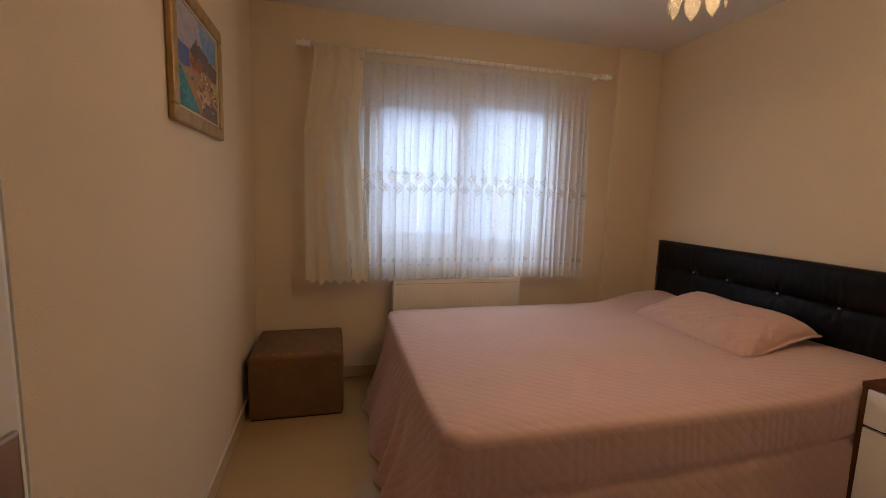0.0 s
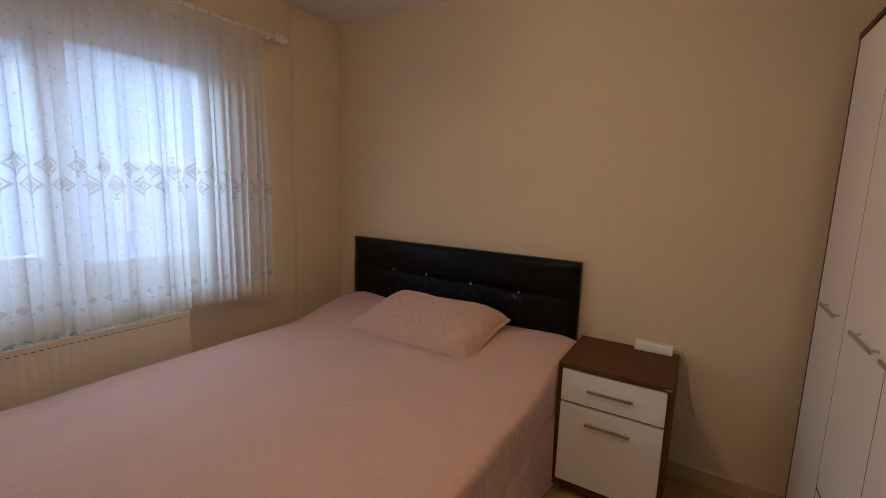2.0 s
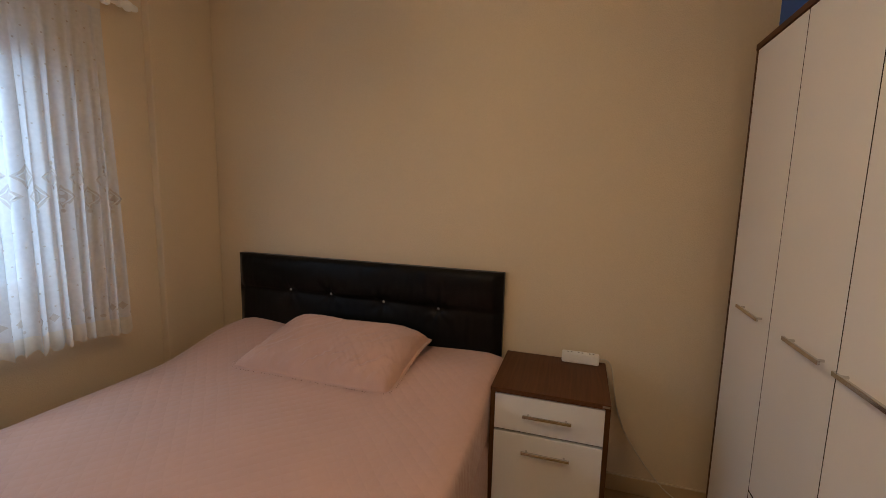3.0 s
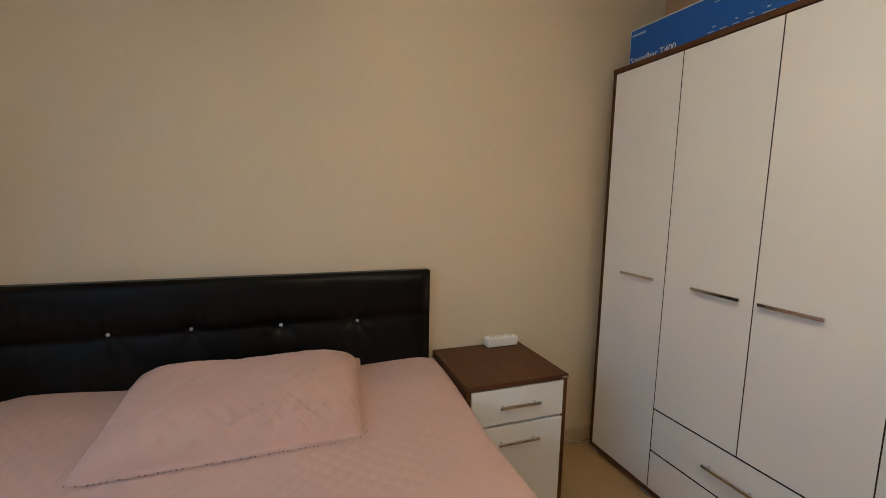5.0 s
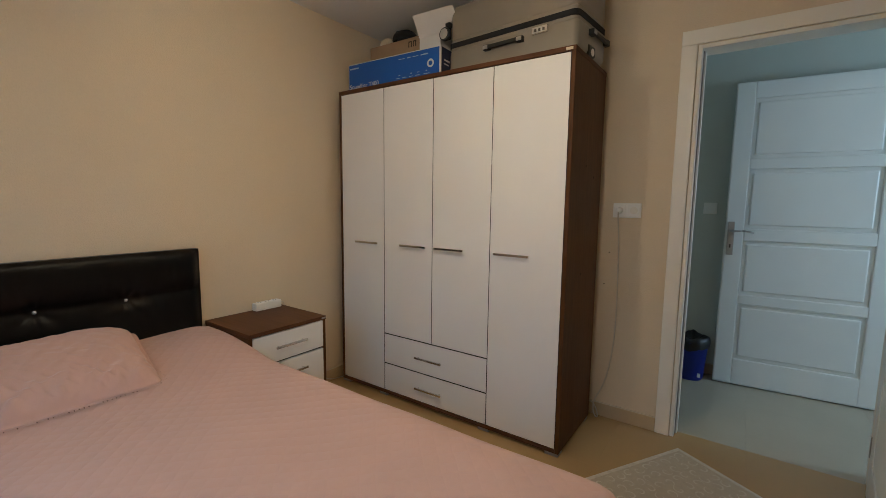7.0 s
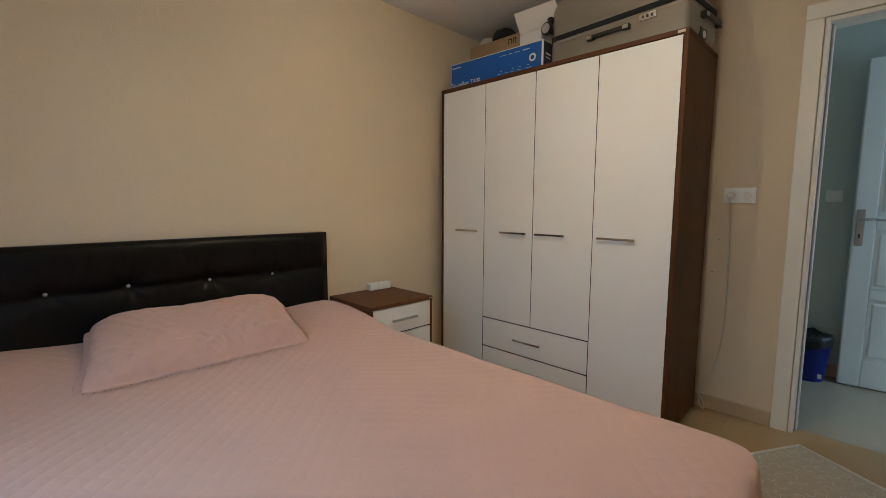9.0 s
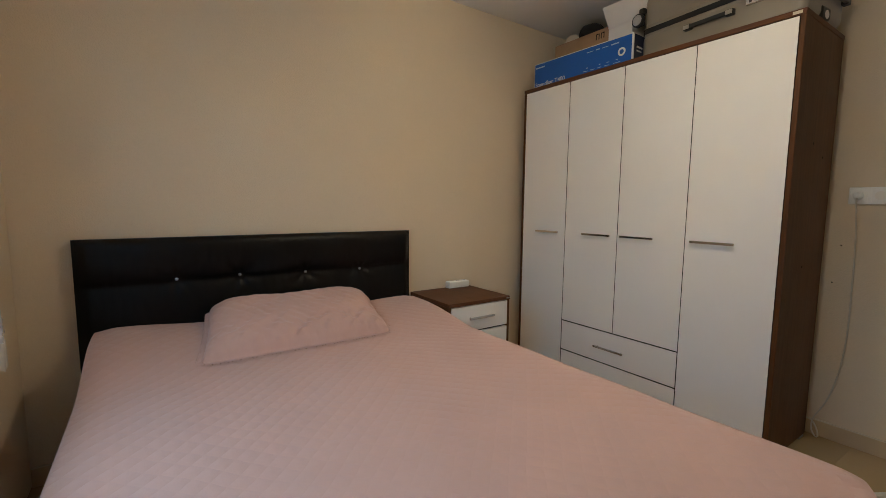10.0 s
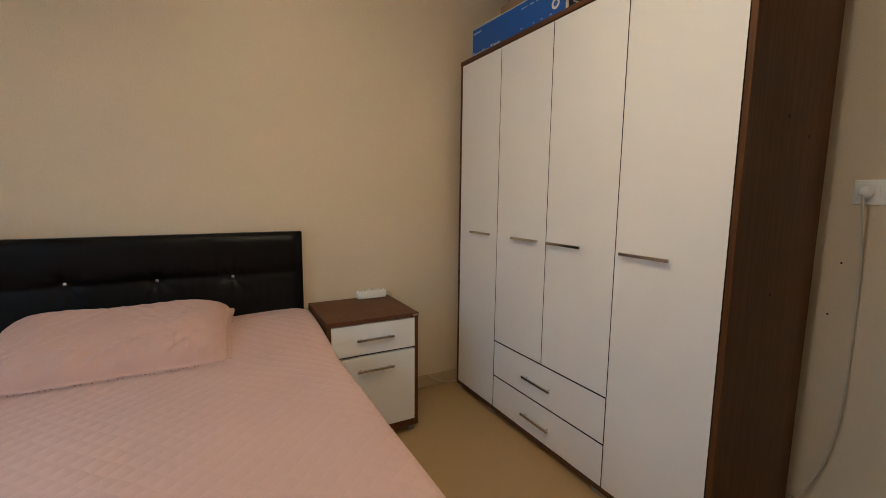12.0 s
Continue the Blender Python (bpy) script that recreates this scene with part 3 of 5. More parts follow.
for c in range(20):
    u = (c + 0.5) / 20
    for du, dv in ((-0.011, -0.026), (0.011, 0.026)):
        ring = [(a * 0.72, b * 0.72) for a, b in DIA]
        for k in range(8):
            q = [DIA[k], DIA[(k + 1) % 8], ring[(k + 1) % 8], ring[k]]
            on_sheer(emb, u + du, 0.552 + dv, q, 0.019, 0.034)
        on_sheer(emb, u + du, 0.552 + dv, [(a * 0.60, b * 0.60) for a, b in DIA], 0.019, 0.034)
    on_sheer(emb, u - 0.011, 0.486, OCT, 0.003, 0.006)
    on_sheer(emb, u + 0.011, 0.618, OCT, 0.003, 0.006)
tagged(part("embroidery", emb, M_EMB, cur, "beige diamond embroidery band"), kind="stuff")
emb = bmesh.new()
for c in range(34):
    u = (c + 0.5) / 34
    on_sheer(emb, u, 0.915, DIA, 0.006, 0.013)
    on_sheer(emb, u + 0.35 / 34, 0.94, OCT, 0.003, 0.005)
tagged(part("hem_embroidery", emb, M_EMB, cur), kind="stuff")


def drape_point(u, v):
    z = 2.165 + (0.722 - 2.165) * v
    wide = 0.30 + 0.12 * smooth01(0.0, 1.0, v)
    x = -0.09 - 0.065 * smooth01(0, 0.4, v) + u * wide
    d = 0.026 * math.sin(u * 21 + 0.9 * math.sin(3 * v)) + 0.009 * math.sin(u * 31 + 1.5 * v + 2 * math.sin(u * 7)) + 0.008 * math.sin(u * 8 + 0.8 * v)
    if v > 0.985:
        z += 0.012 * math.sin(u * 46)
    return (x, 2.742 + d * (0.5 + 0.5 * v) + 0.022 * smooth01(0.75, 1.0, u), z)


dr = thing("side_drape", 0.05, 2.745, 0.722, "cream side drape gathered beside the window", "curtain")
part("cloth", sheet(120, 50, drape_point), M_DRAPE, dr, smooth=True)
part("heading", sheet(60, 3, lambda u, v: (-0.09 + u * 0.30, 2.755 + 0.003 * math.sin(60 * u), 2.172 - 0.05 * v)), M_DRAPE, dr, smooth=True)

# ---- radiator ----
rad = thing("radiator", 0.89, 2.82, 0.16, "white enamelled panel radiator below the window", "radiator")


def rad_face(u, v):
    x = 0.417 + u * 0.915
    f = abs(math.sin(math.pi * (x - 0.417) / 0.0335)) ** 0.6
    inset = smooth01(0.0, 0.05, v) * smooth01(1.0, 0.95, v) * smooth01(0, 0.015, u) * smooth01(1, 0.985, u)
    return (x, 2.772 + 0.0015 * inset * (1 - f), 0.17 + v * 0.535)


part("front_panel", sheet(216, 16, rad_face), M_RAD, rad, smooth=True)
part("body", box(0.4175, 1.3315, 2.781, 2.866, 0.17, 0.704, 0.004), M_RAD, rad)
gr = box(0.417, 1.332, 2.770, 2.7775, 0.7045, 0.718, 0.002)
box(0.417, 1.332, 2.861, 2.868, 0.7045, 0.718, 0.002, bm=gr)
for k in range(46):
    xx = 0.424 + k * 0.0198
    box(xx, xx + 0.006, 2.778, 2.8605, 0.708, 0.714, bm=gr)
part("top_grille", gr, M_RAD, rad)
part("end_cap", box(0.4135, 0.4168, 2.770, 2.868, 0.17, 0.72, 0.001), M_RAD, rad)
part("end_cap", box(1.3322, 1.3355, 2.770, 2.868, 0.17, 0.72, 0.001), M_RAD, rad)
part("valve", rod((0.405, 2.82, 0.69), (0.4145, 2.82, 0.69), 0.012, 12), M_CHROME, rad)
for bx in (0.62, 1.16):
    part("bracket", box(bx - 0.015, bx + 0.015, 2.8665, WY1 - 0.0005, 0.2, 0.65), M_RAD, rad)
for px in (0.44, 1.31):
    part("pipe", rod((px, 2.83, 0.0), (px, 2.83, 0.17), 0.008, 10), M_RAD, rad)

slot = bmesh.new()
for k in range(38):
    xx = 0.432 + k * 0.0236
    box(xx, xx + 0.014, 2.7688, 2.7699, 0.6895, 0.6925, bm=slot)
tagged(part("perforations", slot, M_SLOT, rad), kind="stuff")
part("slot_strip", box(0.419, 1.330, 2.7700, 2.7718, 0.684, 0.7040, 0.0005), M_RAD, rad)

# ---- ottoman ----
ott = thing("ottoman", -0.182, 2.64, 0, "brown velvet storage ottoman with scattered sequins, in the corner", "ottoman")
part("body", box(-0.441, 0.077, 2.392, 2.897, 0.004, 0.375, 0.022, 5), M_VELVET, ott, smooth=True)
part("base", box(-0.43, 0.067, 2.404, 2.888, 0, 0.004), M_DARK, ott)
seq = bmesh.new()
random.seed(9)
for row in range(5):
    for col in range(6):
        sx = -0.395 + 0.085 * col + (0.042 if row % 2 else 0.0) + random.uniform(-0.006, 0.006)
        if sx < 0.05:
            add(seq, lathe([(0.0042, 0), (0.0030, 0.0022), (0.0, 0.0026)], (sx, 2.435 + 0.095 * row + random.uniform(-0.006, 0.006), 0.3747), 8))
        if sx < 0.05 and row < 2:
            add(seq, lathe([(0.0038, 0), (0.0028, -0.0018), (0.0, -0.0022)], (sx, 2.3922, 0.315 - 0.085 * row + random.uniform(-0.006, 0.006)), 8, "Y"))
tagged(part("sequins", seq, M_SEQUIN, ott), kind="stuff")

# ---- picture ----
pic = thing("framed_painting", -0.47, 1.80, 1.73, "gilt-framed colourful painting of a rocky coast village", "painting")
PY0, PY1, PZ0, PZ1 = 1.493, 2.103, 1.506, 1.964
fw = 0.05
mo = bmesh.new()
for (a, b, c, d) in ((PY0, PY1, PZ0, PZ0 + fw), (PY0, PY1, PZ1 - fw, PZ1), (PY0, PY0 + fw, PZ0 + fw, PZ1 - fw), (PY1 - fw, PY1, PZ0 + fw, PZ1 - fw)):
    box(WX0 + 0.001, WX0 + 0.024, a, b, c, d, 0.007, 3, bm=mo)
part("frame", mo, M_GOLD, pic)
lip = bmesh.new()
g = 0.008
for (a, b, c, d) in ((PY0 + fw, PY1 - fw, PZ0 + fw, PZ0 + fw + g), (PY0 + fw, PY1 - fw, PZ1 - fw - g, PZ1 - fw), (PY0 + fw, PY0 + fw + g, PZ0 + fw + g, PZ1 - fw - g), (PY1 - fw - g, PY1 - fw, PZ0 + fw + g, PZ1 - fw - g)):
    box(WX0 + 0.001, WX0 + 0.016, a, b, c, d, 0.002, bm=lip)
part("inner_edge", lip, M_MAT, pic)


def blotches(pts, depth, mat, label):
    """One brushed patch of the painting, in canvas coordinates from 0 to 1."""
    bm = bmesh.new()
    w_, h_ = PY1 - PY0 - 2 * (fw + g), PZ1 - PZ0 - 2 * (fw + g)
    vs = []
    n_ = len(pts)
    for k in range(n_ * 4):
        a, b = pts[k // 4], pts[(k // 4 + 1) % n_]
        q = (k % 4) / 4
        y, z = a[0] + (b[0] - a[0]) * q, a[1] + (b[1] - a[1]) * q
        if 0.02 < y < 0.98 and 0.02 < z < 0.98:
            y += 0.02 * noise.noise((y * 9, z * 9, depth * 900)); z += 0.02 * noise.noise((y * 9, z * 9, 5))
        vs.append(bm.verts.new((WX0 + 0.010 + depth, PY0 + fw + g + y * w_, PZ0 + fw + g + z * h_)))
    bm.faces.new(vs)
    return part("brushwork", bm, mat, pic, label)


def paint(name, c):
    return material(name, c, 0.55, vary=0.35, scale=28, fine=0.5, fine_scale=120, bump=0.3, bump_scale=90)


part("canvas", box(WX0 + 0.001, WX0 + 0.010, PY0 + fw + g, PY1 - fw - g, PZ0 + fw + g, PZ1 - fw - g), paint("sky_paint", (0.42, 0.38, 0.42)), pic)
blotches([(0.5, 0.98), (0.62, 0.74), (0.8, 0.66), (0.98, 0.72), (0.98, 0.98)], 0.0005, paint("blue_paint", (0.16, 0.30, 0.50)), "")
blotches([(0.0, 0.0), (0.98, 0.0), (0.99, 0.5), (0.5, 0.66), (0.0, 0.5)], 0.0008, paint("ochre_paint", (0.42, 0.24, 0.11)), "")
blotches([(0.30, 0.60), (0.45, 0.78), (0.72, 0.70), (0.99, 0.66), (0.99, 0.48), (0.6, 0.52)], 0.0011, paint("dark_rock_paint", (0.16, 0.12, 0.08)), "")
blotches([(0.0, 0.62), (0.28, 0.60), (0.30, 0.42), (0.0, 0.40)], 0.0014, paint("violet_blue_paint", (0.10, 0.14, 0.36)), "")
blotches([(0.0, 0.40), (0.14, 0.36), (0.5, 0.02), (0.0, 0.0)], 0.0017, paint("teal_paint", (0.04, 0.24, 0.27)), "")
blotches([(0.30, 0.56), (0.55, 0.60), (0.62, 0.46), (0.34, 0.44)], 0.0020, paint("red_roof_paint", (0.42, 0.12, 0.05)), "")
blotches([(0.42, 0.22), (0.72, 0.34), (0.80, 0.22), (0.55, 0.12)], 0.0023, paint("sand_paint", (0.62, 0.42, 0.20)), "")
blotches([(0.55, 0.10), (0.98, 0.22), (0.98, 0.0), (0.52, 0.0)], 0.0026, paint("brown_paint", (0.20, 0.12, 0.09)), "")
blotches([(0.82, 0.46), (0.97, 0.5), (0.97, 0.16), (0.88, 0.22)], 0.0029, paint("straw_paint", (0.55, 0.42, 0.15)), "")

random.seed(31)
DABS = (("slate_dabs", (0.13, 0.12, 0.12), 0.30, 0.98, 0.48, 0.68), ("rust_dabs", (0.40, 0.15, 0.06), 0.25, 0.75, 0.36, 0.60), ("cream_dabs", (0.70, 0.56, 0.38), 0.40, 0.95, 0.10, 0.45),
        ("teal_dabs", (0.06, 0.33, 0.38), 0.02, 0.34, 0.02, 0.34), ("lilac_dabs", (0.44, 0.34, 0.44), 0.05, 0.80, 0.64, 0.95), ("umber_dabs", (0.12, 0.07, 0.05), 0.45, 0.95, 0.03, 0.40))
for name_, tint, ya_, yb_, za_, zb_ in DABS:
    dab = bmesh.new()
    w_, h_ = PY1 - PY0 - 2 * (fw + g), PZ1 - PZ0 - 2 * (fw + g)
    for k in range(16):
        cy_, cz_ = random.uniform(ya_, yb_), random.uniform(za_, zb_)
        a_, la, lb = random.uniform(-0.9, 0.9), random.uniform(0.02, 0.055), random.uniform(0.008, 0.020)
        depth = 0.0133 + 0.0001 * k
        ring_ = []
        for q in range(7):
            b_ = 2 * math.pi * q / 7
            ex, ez = la * math.cos(b_) * random.uniform(0.8, 1.1), lb * math.sin(b_) * random.uniform(0.7, 1.2)
            yy_ = min(0.99, max(0.01, cy_ + ex * math.cos(a_) - ez * math.sin(a_)))
            zz_ = min(0.99, max(0.01, cz_ + ex * math.sin(a_) + ez * math.cos(a_)))
            ring_.append(dab.verts.new((WX0 + depth, PY0 + fw + g + yy_ * w_, PZ0 + fw + g + zz_ * h_)))
        dab.faces.new(ring_)
    tagged(part("brush_dabs", dab, paint(name_, tint), pic), kind="stuff")

# ---- bed ----
BX0, BX1, BY0, BY1 = 0.348, 2.398, 1.104, 2.645
bed = thing("bed", 1.4, 1.88, 0, "double bed under a pink quilted bedspread reaching the floor", "bed")
part("base", box(0.50, 2.39, 1.20, 2.56, 0.06, 0.30, 0.01), M_DARK, bed)
part("mattress", box(0.47, 2.39, 1.17, 2.585, 0.302, 0.50, 0.04, 3), M_CREAMCLOTH, bed)
for lx, ly in ((0.6, 1.3), (0.6, 2.46), (2.3, 1.3), (2.3, 2.46)):
    part("leg", rod((lx, ly, 0), (lx, ly, 0.06), 0.025, 12), M_DARK, bed)


def bed_top_z(x, y):
    hump = (0.066 + 0.014 * smooth01(1.9, 2.5, y)) * smooth01(1.80, 2.30, x)
    sag = 0.008 * math.sin(3.1 * x + 0.7) * math.sin(2.3 * y) + 0.004 * noise.noise((x * 4, y * 4, 0))
    edge = -0.013 * smooth01(0.09, 0.0, min(x - BX0, y - BY0, BY1 - y) if x > BX0 else 0)
    return 0.552 + hump + sag + edge + 0.012 * smooth01(2.2, 2.6, y) + 0.020 * smooth01(1.5, 1.1, y) * smooth01(2.3, 1.9, x)


def spread_outline(s, r=0.085):
    """A point of the bed's rounded outline and its outward normal; s runs 0 to 1 from the head's near corner round the foot."""
    straight = (BX1 - BX0 - r, BY1 - BY0 - 2 * r)
    arc = math.pi * r / 2
    total = 2 * straight[0] + straight[1] + 2 * arc
    d = s * total
    if d < straight[0]:
        return (BX1 - d, BY0), (0, -1)
    d -= straight[0]
    if d < arc:
        a = d / r
        return (BX0 + r - r * math.sin(a), BY0 + r - r * math.cos(a)), (-math.sin(a), -math.cos(a))
    d -= arc
    if d < straight[1]:
        return (BX0, BY0 + r + d), (-1, 0)
    d -= straight[1]
    if d < arc:
        a = d / r
        return (BX0 + r - r * math.cos(a), BY1 - r + r * math.sin(a)), (-math.cos(a), math.sin(a))
    d -= arc
    return (BX0 + r + d, BY1), (0, 1)


N_AROUND, N_TOP, N_SIDE = 620, 34, 40
coords, uvs = [], []
for i in range(N_AROUND + 1):
    (px, py), (nx, ny) = spread_outline(i / N_AROUND)
    cx = max(px, 1.15)
    cy = 1.88
    col, uvc = [], []
    for j in range(N_TOP + 1):
        f = (j / N_TOP) ** 0.8
        x, y = cx + (px - cx) * f * 0.985, cy + (py - cy) * f * 0.985
        z = bed_top_z(x, y)
        col.append((x, y, z)); uvc.append((x, y))
    ztop = col[-1][2]
    xl, yl = col[-1][0], col[-1][1]
    for j in range(1, N_SIDE + 1):
        t = j / N_SIDE
        drop = t * (ztop - 0.012)
        near, foot, far = max(0, -ny), max(0, -nx), max(0, ny)
        flare = (0.11 * near * smooth01(2.0, 1.3, px) + 0.14 * foot + 0.05 * far) * (0.25 * t + 0.75 * t * t)
        round_out = 0.012 * (1 - math.exp(-drop / 0.010))
        s = i / N_AROUND
        wave = smooth01(0.15, 1.0, t) * (0.014 * math.sin(s * 120 + 2 * math.sin(s * 40)) * (0.5 + foot + 0.3 * near) + 0.010 * math.sin(s * 47))
        band = smooth01(0.02, 0.08, t) * smooth01(0.34, 0.26, t) * (near + 0.5 * foot)
        crease = 0.012 * math.exp(-((t - 0.36) / 0.035) ** 2) * near - 0.0014 * band * math.sin(s * 620 + 6 * math.sin(s * 90))
        o = round_out + flare + wave - crease
        col.append((xl + nx * o, yl + ny * o, ztop - drop - 0.003 * (1 - math.exp(-drop / 0.02))))
        uvc.append((xl + nx * drop, yl + ny * drop))
    coords.append(col); uvs.append(uvc)
spread = thing("bedspread", 1.4, 1.88, 0.55, "pink quilted bedspread draped over the bed", "bedspread")


def spread_piece(name, j0, j1, label):
    """One sewn panel of the bedspread, from ring j0 to ring j1."""
    q = bmesh.new()
    lay = q.loops.layers.uv.new("cloth")
    vs = [[q.verts.new(c) for c in col[j0:j1 + 1]] for col in coords]
    for i in range(N_AROUND):
        for j in range(j1 - j0):
            f = q.faces.new((vs[i][j], vs[i + 1][j], vs[i + 1][j + 1], vs[i][j + 1]))
            for loop, (a, b) in zip(f.loops, ((i, j), (i + 1, j), (i + 1, j + 1), (i, j + 1))):
                loop[lay].uv = uvs[a][b + j0]
    bmesh.ops.remove_doubles(q, verts=q.verts[:], dist=0.0004)
    return part(name, q, M_QUILT, spread, label, smooth=True)


spread_piece("top_panel", 0, N_TOP + 2, "quilted top")
spread_piece("side_drop", N_TOP + 2, N_TOP + N_SIDE, "side drop hanging to the floor")

# headboard: two padded bands, pinched at four crystal studs
STUDS = [(2.336, 0.823), (2.075, 0.822), (1.758, 0.810), (1.454, 0.804)]
HB0, HB1, HBT, SEAM = 1.128, 2.690, 1.012, 0.812


def head_face(u, v):
    y, z = HB0 + u * (HB1 - HB0), 0.12 + v * (HBT - 0.12)
    d = 0.0
    for a, b in ((0.12, SEAM), (SEAM, HBT)):
        if a <= z <= b:
            q = (z - a) / (b - a)
            d = 0.030 * (max(0.0, math.sin(math.pi * q)) ** 0.45)
            if b == HBT and q > 0.5:
                d = 0.030 * (max(0.0, 1 - ((q - 0.5) / 0.5) ** 4)) ** 0.5
    for sy, sz in STUDS:
        d -= 0.016 * math.exp(-((y - sy) / 0.035) ** 2 - ((z - sz) / 0.03) ** 2)
        fan = math.atan2(z - sz, y - sy)
        far = math.hypot(y - sy, z - sz)
        d += 0.0030 * math.sin(7 * fan + 9 * sy) * math.exp(-(far / 0.09) ** 2) * smooth01(0.01, 0.03, far)
    d += 0.004 * noise.noise((y * 7, z * 12, 2)) + 0.0016 * smooth01(HBT - 0.11, HBT - 0.03, z) * noise.noise((y * 34, z * 6, 8)) + 0.0015 * noise.noise((y * 40, z * 14, 5))
    e = smooth01(0, 0.034, u) ** 0.7 * smooth01(1, 0.966, u) ** 0.7
    return (2.432 - max(0, d) * e - 0.002 * e, y, z)


hbd = thing("headboard", 2.45, 1.9, 0, "black faux-leather padded headboard with crystal studs", "headboard")
part("padding", sheet(220, 90, head_face), M_LEATHER, hbd, smooth=True)
part("panel", box(2.4325, 2.474, HB0 + 0.001, HB1 - 0.001, 0.12, HBT - 0.001, 0.003, 2), M_LEATHER, hbd)
for ly in (1.25, 2.55):
    part("leg", box(2.44, 2.47, ly - 0.03, ly + 0.03, 0, 0.12), M_DARK, hbd)
for sy, sz in STUDS:
    sx = head_face((sy - HB0) / (HB1 - HB0), (sz - 0.12) / (HBT - 0.12))[0]
    part("stud", lathe([(0.006, 0), (0.0075, -0.003), (0.0045, -0.008), (0.0005, -0.0095)], (sx, sy, sz), 10, "X"), M_STUD, hbd, "clear crystal stud")

# pillow
pw = thing("pillow", 2.17, 1.88, 0.57, "pink quilted pillow leaning towards the headboard", "pillow")


def pillow_point(u, v, side):
    a, b = 2 * u - 1, 2 * v - 1
    pin = 1 - 0.05 * (1 - a * a) * abs(b) ** 3 - 0.10 * abs(a) ** 12 * abs(b) ** 4
    yy = 1.872 + 0.408 * a * (1 - 0.04 * (1 - b * b)) + (0.02 if a < 0 else -0.04) * b * a - 0.018 * a * abs(a) ** 3 * abs(b) ** 8
    base_x = 2.150 + 0.230 * b * pin
    z0 = bed_top_z(base_x, yy) + 0.0025 + 0.0015 * noise.noise((a * 9, b * 9, 4)) + 0.046 * smooth01(0.2, 1, (b + 1) / 2)
    prof = (max(0, 1 - min(1, abs(a) * 1.05) ** 5) ** 0.45) * (max(0, 1 - min(1, abs(b) * 1.10) ** 4) ** 0.45)
    if side > 0:
        p, q = a * 0.40 + b * 0.24, a * 0.40 - b * 0.24
        fold = abs(noise.noise((p * 13, q * 4.5, 7))) + 0.45 * abs(noise.noise((p * 7, q * 19, 2)))
        low = smooth01(0.2, -0.75, b) * (0.45 + 0.55 * smooth01(0.5, -0.3, a))
        puff = abs(math.sin(52 * p) * math.sin(52 * q)) ** 0.5
        gather = smooth01(-0.55, -0.88, b) * noise.noise((a * 17, b * 5 + a * 6, 9))
        z = z0 + 0.002 + 0.088 * prof + 0.013 * gather * prof ** 0.5 + (0.010 * noise.noise((a * 2.2, b * 2.2, 1)) - (0.007 + 0.036 * low) * fold + 0.003 * puff + 0.004) * prof
    else:
        z = z0 - 0.030 * prof
        z = max(z, bed_top_z(base_x, yy) + 0.003)
    return (base_x, yy, z)


up = sheet(200, 130, lambda u, v: pillow_point(0.5 - 0.5 * math.cos(math.pi * u), 0.5 - 0.5 * math.cos(math.pi * v), 1), lambda u, v: (u * 0.8 + 3, v * 0.42))
part("cover", up, M_QUILT, pw, smooth=True)
part("underside", sheet(40, 26, lambda u, v: pillow_point(u, v, -1), lambda u, v: (u * 0.8, v * 0.42)), M_QUILT, pw, smooth=True)
hem = bmesh.new()
for side in range(4):
    n_ = 60 if side in (0, 2) else 34
    for k in range(n_):
        q = (k + 0.5) / n_
        u, v = ((q, 0), (1, q), (q, 1), (0, q))[side]
        p = Vector(pillow_point(u, v, 1))
        out = Vector(((-1, 0), (0, 1), (1, 0), (0, -1))[side] + (0,))
        c = p + out * 0.002
        l_ = random.uniform(0.0014, 0.0030)
        t_ = Vector((abs(out.y), abs(out.x), 0))
        e_ = t_ * l_
        n2 = out * random.uniform(0.0010, 0.0018)
        if random.random() < 0.35:
            continue
        hem.faces.new([hem.verts.new(w_) for w_ in (c - e_ - n2 + Vector((0, 0, 0.003)), c + e_ - n2 + Vector((0, 0, 0.003)), c + e_ * 0.3 + n2 * 1.4, c - e_ * 0.3 + n2 * 1.4)])
tagged(part("edge_stitching", hem, M_PIPING, pw, "dark scalloped edge stitching"), kind="stuff")


# ---- bedside cabinet ----
def bar_handle(parent, a, b, out):
    """A square chrome bar on two feet from a to b, standing proud along out."""
    a, b, out = Vector(a), Vector(b), Vector(out)
    along = (b - a).normalized()
    bm = bmesh.new()
    lo, hi = Vector(map(min, a + out * 0.016, b + out * 0.024)), Vector(map(max, a + out * 0.016, b + out * 0.024))
    box(lo.x, hi.x, lo.y, hi.y, a.z - 0.0062, a.z + 0.0062, 0.0018, bm=bm)
    for p in (a + along * 0.02, b - along * 0.02):
        q = p + out * 0.017
        rod(p, q, 0.004, 8, bm=bm)
    return part("handle", bm, M_CHROME, parent, "chrome bar handle")


ns = thing("bedside_cabinet", 2.25, 0.874, 0, "walnut bedside cabinet with white drawer and door", "bedside cabinet")
NX, NY0, NY1 = 2.045, 0.648, 1.100
part("top", box(NX - 0.004, 2.462, NY0, NY1, 0.604, 0.624, 0.0015), M_WOODTOP, ns)
part("side_panel", box(NX + 0.002, 2.460, NY0, NY0 + 0.018, 0.035, 0.6035, 0.001), M_WOOD, ns)
part("side_panel", box(NX + 0.002, 2.460, NY1 - 0.018, NY1, 0.035, 0.6035, 0.001), M_WOOD, ns)
part("bottom", box(NX + 0.002, 2.460, NY0 + 0.0185, NY1 - 0.0185, 0.035, 0.066, 0.001), M_WOOD, ns)
